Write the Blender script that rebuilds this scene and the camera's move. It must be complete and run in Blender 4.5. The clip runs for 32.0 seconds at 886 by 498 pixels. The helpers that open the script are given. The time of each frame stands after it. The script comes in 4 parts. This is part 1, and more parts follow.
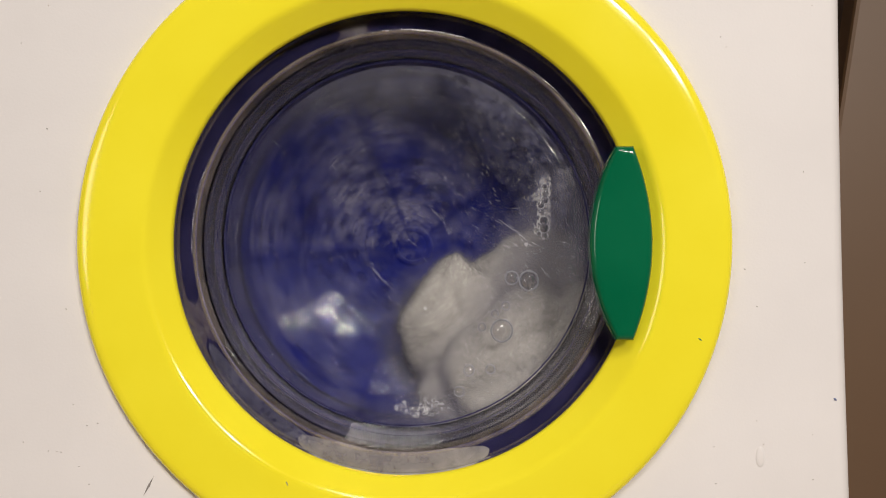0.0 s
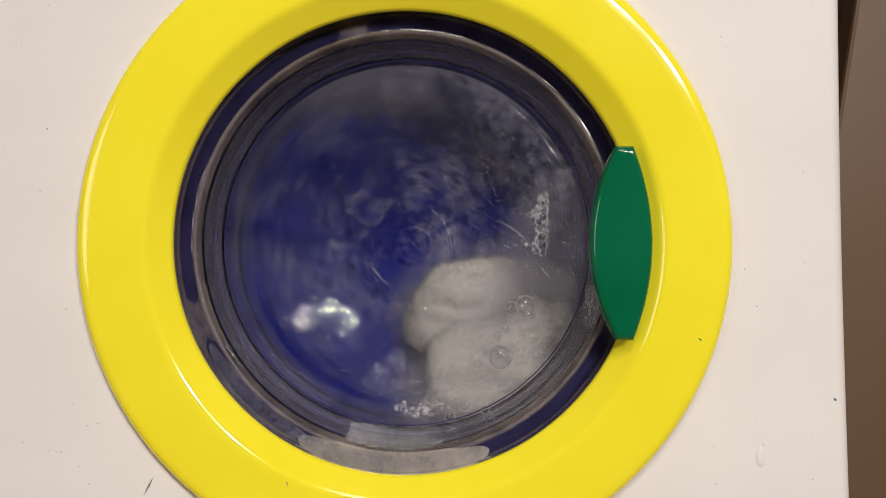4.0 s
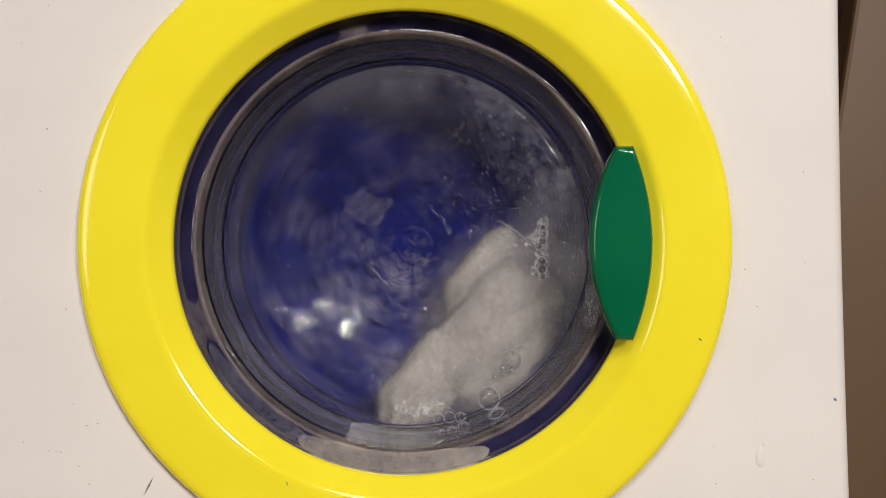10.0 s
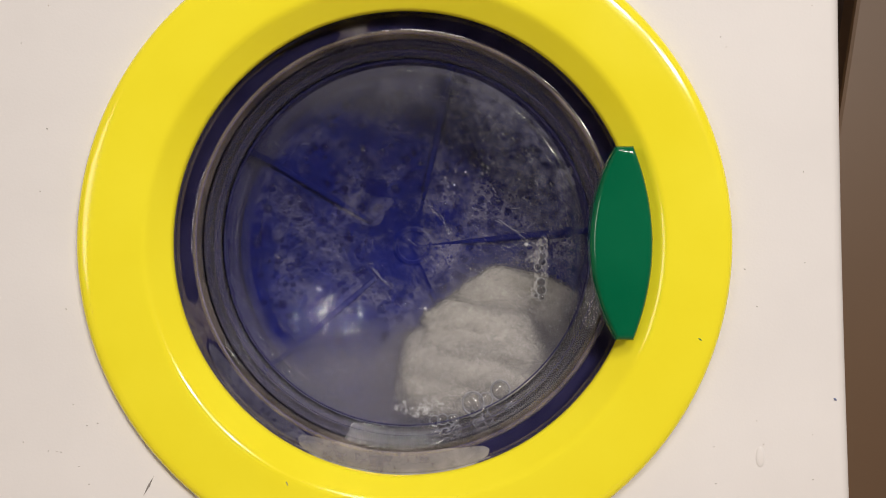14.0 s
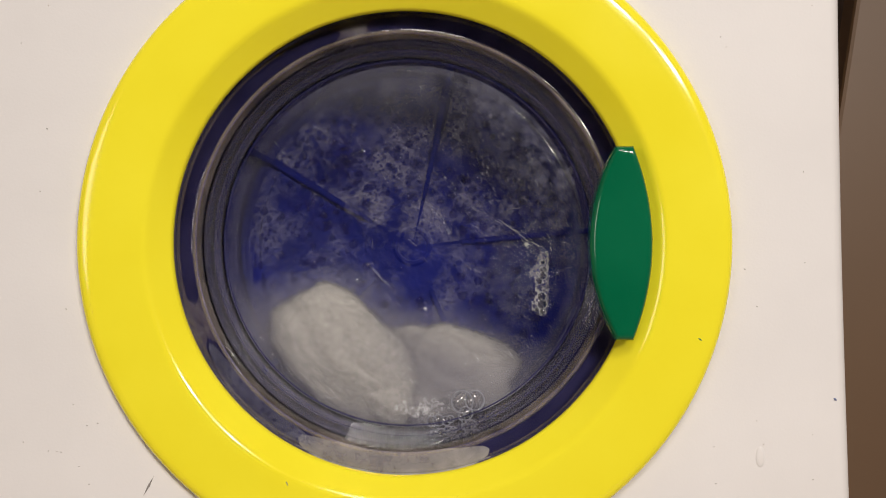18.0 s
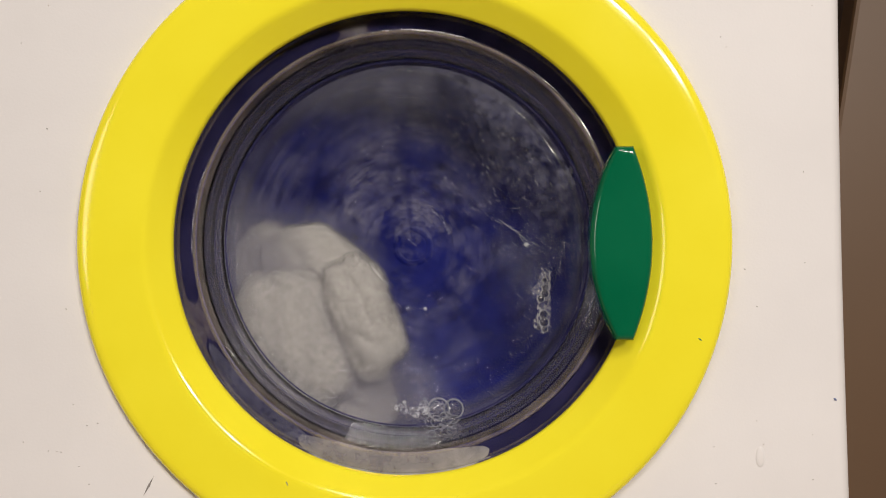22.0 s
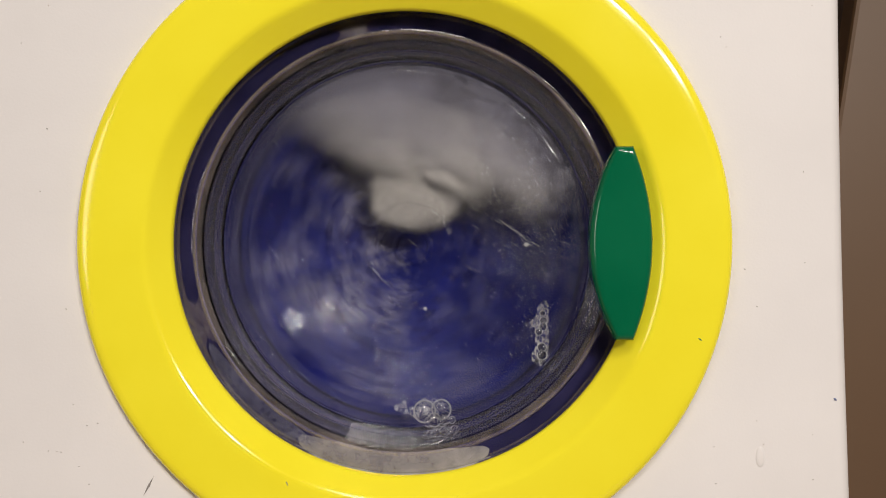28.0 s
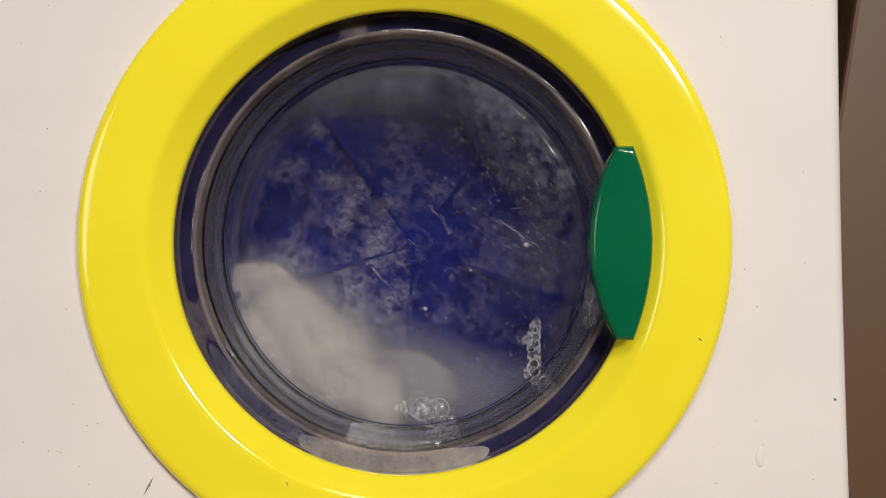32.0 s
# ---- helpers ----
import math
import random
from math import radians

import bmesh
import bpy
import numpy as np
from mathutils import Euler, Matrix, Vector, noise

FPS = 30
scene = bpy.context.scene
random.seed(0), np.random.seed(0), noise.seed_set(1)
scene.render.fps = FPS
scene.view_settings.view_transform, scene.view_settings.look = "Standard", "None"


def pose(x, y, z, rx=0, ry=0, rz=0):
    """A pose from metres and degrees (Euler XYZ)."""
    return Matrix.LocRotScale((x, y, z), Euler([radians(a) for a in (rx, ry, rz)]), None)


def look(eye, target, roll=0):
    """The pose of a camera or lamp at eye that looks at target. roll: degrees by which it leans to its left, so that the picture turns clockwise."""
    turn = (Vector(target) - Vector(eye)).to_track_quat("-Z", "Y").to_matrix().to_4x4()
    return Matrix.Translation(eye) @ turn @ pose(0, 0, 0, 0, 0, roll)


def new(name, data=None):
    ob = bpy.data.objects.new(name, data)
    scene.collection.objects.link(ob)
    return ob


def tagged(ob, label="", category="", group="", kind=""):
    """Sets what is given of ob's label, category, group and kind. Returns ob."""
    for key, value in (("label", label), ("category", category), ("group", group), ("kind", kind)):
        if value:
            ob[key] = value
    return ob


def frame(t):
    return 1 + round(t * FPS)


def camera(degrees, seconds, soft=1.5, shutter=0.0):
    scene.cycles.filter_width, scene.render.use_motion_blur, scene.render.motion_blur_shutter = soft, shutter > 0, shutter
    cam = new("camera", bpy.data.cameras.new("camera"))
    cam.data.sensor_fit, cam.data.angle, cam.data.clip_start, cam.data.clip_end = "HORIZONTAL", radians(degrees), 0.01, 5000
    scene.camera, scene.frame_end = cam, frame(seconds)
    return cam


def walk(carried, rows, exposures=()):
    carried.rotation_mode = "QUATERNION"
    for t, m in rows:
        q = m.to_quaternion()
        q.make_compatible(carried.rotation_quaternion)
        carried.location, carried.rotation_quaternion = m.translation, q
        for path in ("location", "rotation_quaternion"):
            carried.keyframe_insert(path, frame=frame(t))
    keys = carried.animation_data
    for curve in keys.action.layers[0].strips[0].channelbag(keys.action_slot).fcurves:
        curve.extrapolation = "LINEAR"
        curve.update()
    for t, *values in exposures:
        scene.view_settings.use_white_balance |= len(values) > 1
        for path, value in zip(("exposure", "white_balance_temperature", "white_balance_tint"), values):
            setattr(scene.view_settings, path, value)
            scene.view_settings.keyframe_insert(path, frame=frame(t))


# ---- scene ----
# A toy washing machine on a worktop. The door's axis runs along +y through AXIS; the front panel lies in y = 0.
AXIS = Vector((-0.0087, 0.0, 0.1314))

cam = camera(50, 32.0, soft=1.0, shutter=0.6)
EYE = (0.0, -0.218, 0.13)
walk(cam, [(0, look(EYE, (0.0, 0.0, 0.13))), (32, look(EYE, (0.0, 0.0, 0.13)))])

# ---------------------------------------------------------------- light
world = bpy.data.worlds.new("room_air")
scene.world = world
world.use_nodes = True
world.node_tree.nodes["Background"].inputs[0].default_value = (1.0, 0.92, 0.85, 1)
world.node_tree.nodes["Background"].inputs[1].default_value = 0.05
scene.view_settings.exposure = 0.0
scene.cycles.transparent_max_bounces = 32


def area_lamp(name, eye, target, size, watts, colour):
    data = bpy.data.lights.new(name, "AREA")
    data.shape, data.size, data.energy, data.color = "DISK", size, watts, colour
    ob = new(name, data)
    ob.matrix_world = look(eye, target)
    return ob


WARM = (1.0, 0.925, 0.85)
for dx, dz in ((0.0, 0.0), (0.17, 0.07), (-0.15, 0.09)):
    area_lamp("spot_lamp", (0.55 + dx, -1.25, 0.58 + dz), AXIS, 0.10, 4.2, WARM)
# no overhead lamp is known; added as soft fill from above
area_lamp("ceiling_lamp", (0.0, -1.5, 1.38), AXIS, 0.6, 13.0, WARM)
# source on this side unknown; broad fill added to brighten the left
area_lamp("wall_lamp", (-0.85, -1.1, 0.25), AXIS, 0.45, 2.4, WARM)

# ---------------------------------------------------------------- materials


def material(name, colour, rough=0.5, metal=0.0, coat=0.0):
    m = bpy.data.materials.new(name)
    m.use_nodes = True
    b = m.node_tree.nodes["Principled BSDF"]
    b.inputs["Base Color"].default_value = (*colour, 1)
    b.inputs["Roughness"].default_value = rough
    b.inputs["Metallic"].default_value = metal
    b.inputs["Coat Weight"].default_value = coat
    b.inputs["Coat Roughness"].default_value = 0.08
    return m


def dull(m, level):
    """Less mirror-like than bare plastic: wet, worn or textured."""
    m.node_tree.nodes["Principled BSDF"].inputs["Specular IOR Level"].default_value = level
    return m


def node(m, kind, **values):
    n = m.node_tree.nodes.new(kind)
    for key, value in values.items():
        n.inputs[key.replace("_", " ")].default_value = value
    return n


def link(m, a, b):
    m.node_tree.links.new(a, b)


def coords(m):
    return node(m, "ShaderNodeTexCoord").outputs["Object"]


def ramp(m, fac, stops):
    n = node(m, "ShaderNodeValToRGB")
    e = n.color_ramp.elements
    for i, (p, c) in enumerate(stops):
        el = e[i] if i < len(e) else e.new(p)
        el.position, el.color = p, (*c, 1) if len(c) == 3 else c
    link(m, fac, n.inputs[0])
    return n.outputs[0]


def grain(m, dark, light, scale=40.0, fine=900.0, bump=0.15, rough=None, dist=0.0002):
    """Colour that drifts between two tones, gloss that varies, and a fine relief."""
    b = m.node_tree.nodes["Principled BSDF"]
    c = coords(m)
    big = node(m, "ShaderNodeTexNoise", Scale=scale, Detail=5.0)
    small = node(m, "ShaderNodeTexNoise", Scale=fine, Detail=4.0)
    link(m, c, big.inputs["Vector"])
    link(m, c, small.inputs["Vector"])
    link(m, ramp(m, big.outputs[0], [(0.3, dark), (0.7, light)]), b.inputs["Base Color"])
    bm_ = node(m, "ShaderNodeBump", Strength=bump, Distance=dist)
    link(m, small.outputs[0], bm_.inputs["Height"])
    link(m, bm_.outputs[0], b.inputs["Normal"])
    if rough:
        link(m, ramp(m, big.outputs[0], [(0.3, (rough[0],) * 3), (0.7, (rough[1],) * 3)]), b.inputs["Roughness"])
    return m


WHITE = grain(material("white_plastic", (0.8, 0.77, 0.74), 0.4), (0.775, 0.75, 0.748), (0.825, 0.80, 0.798), 30, 1500, 0.12, (0.55, 0.65))
YELLOW = grain(material("yellow_plastic", (0.9, 0.7, 0.02), 0.22), (0.94, 0.82, 0.030), (0.98, 0.865, 0.038), 45, 700, 0.02, (0.08, 0.13))
GREEN = grain(material("green_plastic", (0.0, 0.14, 0.06), 0.2), (0.001, 0.12, 0.052), (0.003, 0.14, 0.062), 60, 900, 0.02, (0.07, 0.11))
BLUE = grain(material("blue_plastic", (0.02, 0.03, 0.42), 0.2), (0.003, 0.007, 0.11), (0.006, 0.012, 0.175), 90, 520, 0.3, (0.3, 0.45), 0.0006)
NAVY = grain(material("navy_plastic", (0.03, 0.03, 0.1), 0.3), (0.016, 0.015, 0.055), (0.026, 0.024, 0.085), 120, 900, 0.2, (0.2, 0.4))
WALLBLUE = grain(material("drum_wall_blue", (0.03, 0.03, 0.15), 0.25), (0.022, 0.022, 0.11), (0.034, 0.034, 0.17), 80, 350, 0.4, (0.15, 0.35), 0.0006)
MARK = material("pencil_grey", (0.3, 0.28, 0.27), 0.6)
SPECK = material("faint_dust", (0.45, 0.42, 0.4), 0.7)
TEAL = material("teal_ink", (0.05, 0.2, 0.12), 0.6)
BLUEINK = material("blue_ink", (0.2, 0.25, 0.45), 0.6)
TAN = grain(material("tan_laminate", (0.2, 0.14, 0.09), 0.5), (0.112, 0.062, 0.030), (0.138, 0.078, 0.039), 6, 500, 0.1)
BROWN = grain(material("dark_wood", (0.05, 0.025, 0.012), 0.5), (0.04, 0.018, 0.008), (0.065, 0.03, 0.014), 12, 300, 0.2)
PLASTER = grain(material("room_plaster", (0.3, 0.25, 0.19), 0.9), (0.27, 0.22, 0.165), (0.32, 0.265, 0.2), 3, 200, 0.2)
WOOD = grain(material("worktop_wood", (0.3, 0.2, 0.12), 0.5), (0.25, 0.16, 0.09), (0.36, 0.24, 0.14), 8, 300, 0.1)
FLOOR = grain(material("floor_vinyl", (0.3, 0.26, 0.22), 0.6), (0.26, 0.22, 0.18), (0.32, 0.28, 0.23), 5, 200, 0.1)

# terry cloth: a fuzzy looped weave, wet in places
CLOTH = grain(material("white_terry", (0.74, 0.7, 0.63), 0.9), (0.42, 0.40, 0.375), (0.53, 0.505, 0.475), 80, 2200, 0.6, None, 0.0004)
CLOTH.node_tree.nodes["Principled BSDF"].inputs["Sheen Weight"].default_value = 0.1


def fringe_film(name, colour, most):
    """Loose wet fibres and lather round a fold: dense at the middle, thinning out to nothing."""
    m = film(name, colour, 0.55, 1.0, 160, (0.3, 0.7), 0.9)
    t = m.node_tree
    split, flat, far = node(m, "ShaderNodeSeparateXYZ"), node(m, "ShaderNodeCombineXYZ"), node(m, "ShaderNodeVectorMath")
    link(m, node(m, "ShaderNodeTexCoord").outputs["Generated"], split.inputs[0])
    link(m, split.outputs["X"], flat.inputs["X"])
    link(m, split.outputs["Z"], flat.inputs["Y"])
    far.operation = "DISTANCE"
    far.inputs[1].default_value = (0.5, 0.5, 0)
    link(m, flat.outputs[0], far.inputs[0])
    mul = node(m, "ShaderNodeMath")
    mul.operation = "MULTIPLY"
    for n in t.nodes:
        if n.type == "MIX_SHADER":
            link(m, n.inputs[0].links[0].from_socket, mul.inputs[0])
            link(m, ramp(m, far.outputs["Value"], [(0.27, (most,) * 3), (0.36, (most * 0.5,) * 3), (0.46, (0.0,) * 3)]), mul.inputs[1])
            link(m, mul.outputs[0], n.inputs[0])
    return m




def film(name, colour, lo, hi, scale, cut, rough=0.4, cells=0.0, bumpy=0.0):
    """A thin wet film: patches of milky white that let the rest show through."""
    m = material(name, colour, rough)
    t = m.node_tree
    b, out = t.nodes["Principled BSDF"], t.nodes["Material Output"]
    c = coords(m)
    n = node(m, "ShaderNodeTexNoise", Scale=scale, Detail=6.0, Roughness=0.65)
    link(m, c, n.inputs["Vector"])
    fac = ramp(m, n.outputs[0], [(cut[0], (lo,) * 3), (cut[1], (hi,) * 3)])
    if cells:
        v = node(m, "ShaderNodeTexVoronoi", Scale=cells)
        link(m, c, v.inputs["Vector"])
        hole = ramp(m, v.outputs["Distance"], [(0.22, (0.35,) * 3), (0.34, (1.0,) * 3)])
        mul = node(m, "ShaderNodeMath")
        mul.operation = "MULTIPLY"
        link(m, fac, mul.inputs[0])
        link(m, hole, mul.inputs[1])
        fac = mul.outputs[0]
    if bumpy:
        swell = node(m, "ShaderNodeBump", Strength=0.8, Distance=bumpy)
        fine = node(m, "ShaderNodeTexNoise", Scale=scale * 8, Detail=3.0)
        link(m, c, fine.inputs["Vector"])
        link(m, fine.outputs[0], swell.inputs["Height"])
        link(m, swell.outputs[0], b.inputs["Normal"])
    mix = node(m, "ShaderNodeMixShader")
    link(m, fac, mix.inputs[0])
    link(m, node(m, "ShaderNodeBsdfTransparent").outputs[0], mix.inputs[1])
    link(m, b.outputs[0], mix.inputs[2])
    link(m, mix.outputs[0], out.inputs["Surface"])
    return m


def froth(name, colour, lo, hi, scale, cut, holes=((380.0, 0.34), (850.0, 0.40))):
    """Soap froth: clouds of fine foam with round clear holes of two sizes, wet and glittering."""
    m = film(name, colour, lo, hi, scale, cut, 0.45)
    b = m.node_tree.nodes["Principled BSDF"]
    c = coords(m)
    mix = [n for n in m.node_tree.nodes if n.type == "MIX_SHADER"][0]
    fac = mix.inputs[0].links[0].from_socket
    heights = []
    for cells, most in holes:
        v = node(m, "ShaderNodeTexVoronoi", Scale=cells)
        link(m, c, v.inputs["Vector"])
        # some cells hold a wide bubble, some none
        size, less, step, mul = (node(m, "ShaderNodeMath") for _ in range(4))
        pick = node(m, "ShaderNodeSeparateColor")
        link(m, v.outputs["Color"], pick.inputs[0])
        size.operation, size.inputs[1].default_value = "MULTIPLY", most
        link(m, pick.outputs[0], size.inputs[0])
        less.operation = "SUBTRACT"
        link(m, v.outputs["Distance"], less.inputs[0])
        link(m, size.outputs[0], less.inputs[1])
        hole = ramp(m, less.outputs[0], [(0.0, (0.25,) * 3), (0.08, (1.0,) * 3)])
        mul.operation = "MULTIPLY"
        link(m, fac, mul.inputs[0])
        link(m, hole, mul.inputs[1])
        fac = mul.outputs[0]
        heights.append(v.outputs["Distance"])
    link(m, fac, mix.inputs[0])
    add = node(m, "ShaderNodeMath")
    link(m, heights[0], add.inputs[0])
    link(m, heights[1], add.inputs[1])
    swell = node(m, "ShaderNodeBump", Strength=0.6, Distance=0.0006)
    swell.invert = True
    link(m, add.outputs[0], swell.inputs["Height"])
    link(m, swell.outputs[0], b.inputs["Normal"])
    return m


def skin(name, tint, ior, rough=0.09):
    """A thin clear skin, slightly darker than air, with a glossy outside."""
    m = bpy.data.materials.new(name)
    m.use_nodes = True
    t = m.node_tree
    mix, gloss, through_, fres = node(m, "ShaderNodeMixShader"), node(m, "ShaderNodeBsdfGlossy", Roughness=rough), node(m, "ShaderNodeBsdfTransparent"), node(m, "ShaderNodeFresnel", IOR=ior)
    through_.inputs[0].default_value = (*tint, 1)
    link(m, fres.outputs[0], mix.inputs[0])
    link(m, through_.outputs[0], mix.inputs[1])
    link(m, gloss.outputs[0], mix.inputs[2])
    link(m, mix.outputs[0], t.nodes["Material Output"].inputs["Surface"])
    return m


GLASS = skin("clear_polystyrene", (0.93, 0.93, 0.935), 1.5, 0.06)
WET = skin("rippled_water", (0.97, 0.97, 0.98), 1.27, 0.03)
DROP = skin("water_drop", (0.92, 0.93, 0.97), 1.45, 0.04)
ripple, swell = node(WET, "ShaderNodeTexNoise", Scale=170.0, Detail=2.0), node(WET, "ShaderNodeBump", Strength=0.2, Distance=0.0012)
link(WET, coords(WET), ripple.inputs["Vector"])
link(WET, ripple.outputs[0], swell.inputs["Height"])
link(WET, swell.outputs[0], [n for n in WET.node_tree.nodes if n.type == "BSDF_GLOSSY"][0].inputs["Normal"])
BUBBLE = skin("soap_bubble", (0.36, 0.38, 0.74), 2.0, 0.07)
DARK_BUBBLE = skin("dark_bubble", (0.5, 0.5, 0.54), 1.7, 0.07)
CLEAR_BUBBLE = skin("clear_bubble", (0.93, 0.93, 0.94), 1.9)
SCRATCH = film("scuffed_clear", (0.8, 0.8, 0.83), 0.25, 0.7, 300, (0.35, 0.65), 0.3)
FOAM_NET = froth("foam_net", (0.62, 0.61, 0.62), 0.24, 0.42, 200, (0.35, 0.65), ((800.0, 0.62), (1400.0, 0.6)))
FOAM_RIM = film("foam_rim", (0.72, 0.72, 0.74), 0.25, 0.6, 500, (0.35, 0.65), 0.2)
RIM = film("bubble_rim", (0.30, 0.30, 0.34), 0.5, 0.85, 500, (0.35, 0.65), 0.2)
SUDS = froth("soap_suds", (0.19, 0.184, 0.30), 0.0, 0.4, 75, (0.46, 0.63))
SUDS_THICK = froth("thick_suds", (0.225, 0.215, 0.31), 0.0, 0.6, 75, (0.44, 0.61))
SCUM = film("soap_film", (0.42, 0.42, 0.52), 0.08, 0.32, 60, (0.35, 0.65), 0.3, 600)
WALL_FILM = film("wet_wall_film", (0.30, 0.29, 0.36), 0.08, 0.32, 40, (0.35, 0.65), 0.4, 700)
FRINGE = fringe_film("cloth_lather", (0.30, 0.29, 0.29), 0.4)
HAZE = film("glass_haze", (0.5, 0.49, 0.55), 0.0, 0.014, 35, (0.35, 0.65), 0.5)
WALL_HAZE = film("bowl_wall_haze", (0.36, 0.335, 0.48), 0.09, 0.16, 50, (0.35, 0.65), 0.5)
# brown reflection on the rolled lip, put into a film's colour
LIP_SHEEN = film("lip_sheen_film", (0.46, 0.39, 0.37), 0.08, 0.3, 120, (0.35, 0.65), 0.25)
CRESCENT = film("soap_haze_and_light", (0.42, 0.42, 0.56), 0.08, 0.18, 90, (0.35, 0.65), 0.4)
NAP = film("terry_nap", (0.43, 0.41, 0.385), 0.25, 0.6, 900, (0.38, 0.62), 0.95)
NAP_THIN = film("loose_fibres", (0.38, 0.37, 0.36), 0.05, 0.34, 700, (0.4, 0.66), 0.95)
MARGIN = film("dried_margin", (0.34, 0.27, 0.25), 0.14, 0.32, 90, (0.35, 0.65), 0.4, 1200)
DUSTY = film("dusty_soap", (0.52, 0.52, 0.70), 0.0, 0.036, 420, (0.36, 0.7), 0.45, 2200)
SMEAR = film("dried_smear", (0.6, 0.58, 0.6), 0.0, 0.11, 130, (0.38, 0.65), 0.4, 900)
FOAM = film("white_foam", (0.66, 0.62, 0.56), 0.28, 0.55, 110, (0.36, 0.6), 0.6)
FOAM_THIN = film("thin_foam", (0.6, 0.57, 0.53), 0.0, 0.25, 260, (0.4, 0.65), 0.6, 1000)

MIST = film("milky_water", (0.186, 0.18, 0.225), 0.11, 0.23, 45, (0.35, 0.68), 0.8)


def scale_film(m, fac):
    """The film m, thinned by a factor."""
    for n in m.node_tree.nodes:
        if n.type == "MIX_SHADER":
            mul = node(m, "ShaderNodeMath")
            mul.operation = "MULTIPLY"
            link(m, n.inputs[0].links[0].from_socket, mul.inputs[0])
            link(m, fac, mul.inputs[1])
            link(m, mul.outputs[0], n.inputs[0])


def times(m, value, by):
    n = node(m, "ShaderNodeMath")
    n.operation = "MULTIPLY"
    n.inputs[1].default_value = by
    link(m, value, n.inputs[0])
    return n.outputs[0]


# haze made denser at the top to lighten the unlit drum behind it
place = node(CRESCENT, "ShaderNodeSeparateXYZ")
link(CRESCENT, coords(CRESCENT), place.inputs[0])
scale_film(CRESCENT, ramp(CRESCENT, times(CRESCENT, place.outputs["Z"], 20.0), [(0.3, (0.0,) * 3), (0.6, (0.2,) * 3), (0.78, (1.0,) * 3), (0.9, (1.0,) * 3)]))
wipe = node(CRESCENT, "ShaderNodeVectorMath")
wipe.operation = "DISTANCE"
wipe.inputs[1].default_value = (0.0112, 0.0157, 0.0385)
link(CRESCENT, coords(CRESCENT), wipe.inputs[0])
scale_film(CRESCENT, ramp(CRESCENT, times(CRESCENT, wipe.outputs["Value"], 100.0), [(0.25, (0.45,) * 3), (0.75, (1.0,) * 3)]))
# thinner towards its surface
MILK = film("thick_milky_water", (0.34, 0.33, 0.335), 0.45, 0.7, 45, (0.35, 0.68), 0.8)
for m in (MIST, MILK):
    height = node(m, "ShaderNodeSeparateXYZ")
    link(m, coords(m), height.inputs[0])
    scale_film(m, ramp(m, times(m, height.outputs["Z"], -20.0), [(0.34, (0.0,) * 3), (0.58, (1.0,) * 3)]))
dull(BLUE, 0.12), dull(NAVY, 0.15), dull(WALLBLUE, 0.25), dull(WHITE, 0.3)

# ---------------------------------------------------------------- building helpers


def part(name, bm, mat, parent=None, label=""):
    me = bpy.data.meshes.new(name)
    bm.normal_update()
    bm.to_mesh(me)
    bm.free()
    me.materials.append(mat)
    ob = new(name, me)
    if parent:
        ob.parent = parent
    if label:
        ob["label"] = label
    return ob


def smooth(ob, angle=40):
    ob.data.shade_smooth()
    ob.data.set_sharp_from_angle(angle=radians(angle))
    return ob


def thing(name, at, label, category, group="", kind=""):
    ob = new(name)
    ob.location = at
    ob.empty_display_size = 0.02
    return tagged(ob, label, category, group, kind)


def revolved(profile, steps=160, start=0.0, end=360.0, closed=False):
    """A (radius, depth) profile swept round the y axis, counter-clockwise as seen from the front."""
    bm = bmesh.new()
    full = end - start >= 360
    n = steps if full else steps + 1
    rings = []
    for i in range(n):
        a = radians(start + (end - start) * i / steps)
        rings.append([bm.verts.new((r * math.cos(a), y, r * math.sin(a))) for r, y in profile])
    m = len(profile)
    for i in range(steps):
        p, q = rings[i], rings[(i + 1) % n]
        for j in range(m if closed else m - 1):
            bm.faces.new((p[j], p[(j + 1) % m], q[(j + 1) % m], q[j]))
    if closed and not full:
        bm.faces.new(rings[0])
        bm.faces.new(rings[-1])
    bmesh.ops.remove_doubles(bm, verts=bm.verts, dist=1e-6)
    bmesh.ops.recalc_face_normals(bm, faces=bm.faces)
    return bm


def slab(x0, x1, y0, y1, z0, z1, bevel=0.0, segments=3):
    bm = bmesh.new()
    bmesh.ops.create_cube(bm, size=1.0)
    for v in bm.verts:
        v.co = ((x0 + x1) / 2 + v.co.x * (x1 - x0), (y0 + y1) / 2 + v.co.y * (y1 - y0), (z0 + z1) / 2 + v.co.z * (z1 - z0))
    if bevel:
        bmesh.ops.bevel(bm, geom=list(bm.edges), offset=bevel, segments=segments, affect="EDGES", profile=0.5)
    return bm


def dome(bm, x, z, y, r, flat=0.6, rings=5, seg=12):
    """A bubble that sits on a surface at depth y and bulges towards the front."""
    top = bm.verts.new((x, y - r * flat, z))
    prev = None
    for i in range(1, rings + 1):
        e = math.pi / 2 * i / rings
        ring = [bm.verts.new((x + r * math.sin(e) * math.cos(2 * math.pi * k / seg), y - r * flat * math.cos(e),
                              z + r * math.sin(e) * math.sin(2 * math.pi * k / seg))) for k in range(seg)]
        for k in range(seg):
            if prev is None:
                bm.faces.new((top, ring[k], ring[(k + 1) % seg]))
            else:
                bm.faces.new((prev[k], ring[k], ring[(k + 1) % seg], prev[(k + 1) % seg]))
        prev = ring


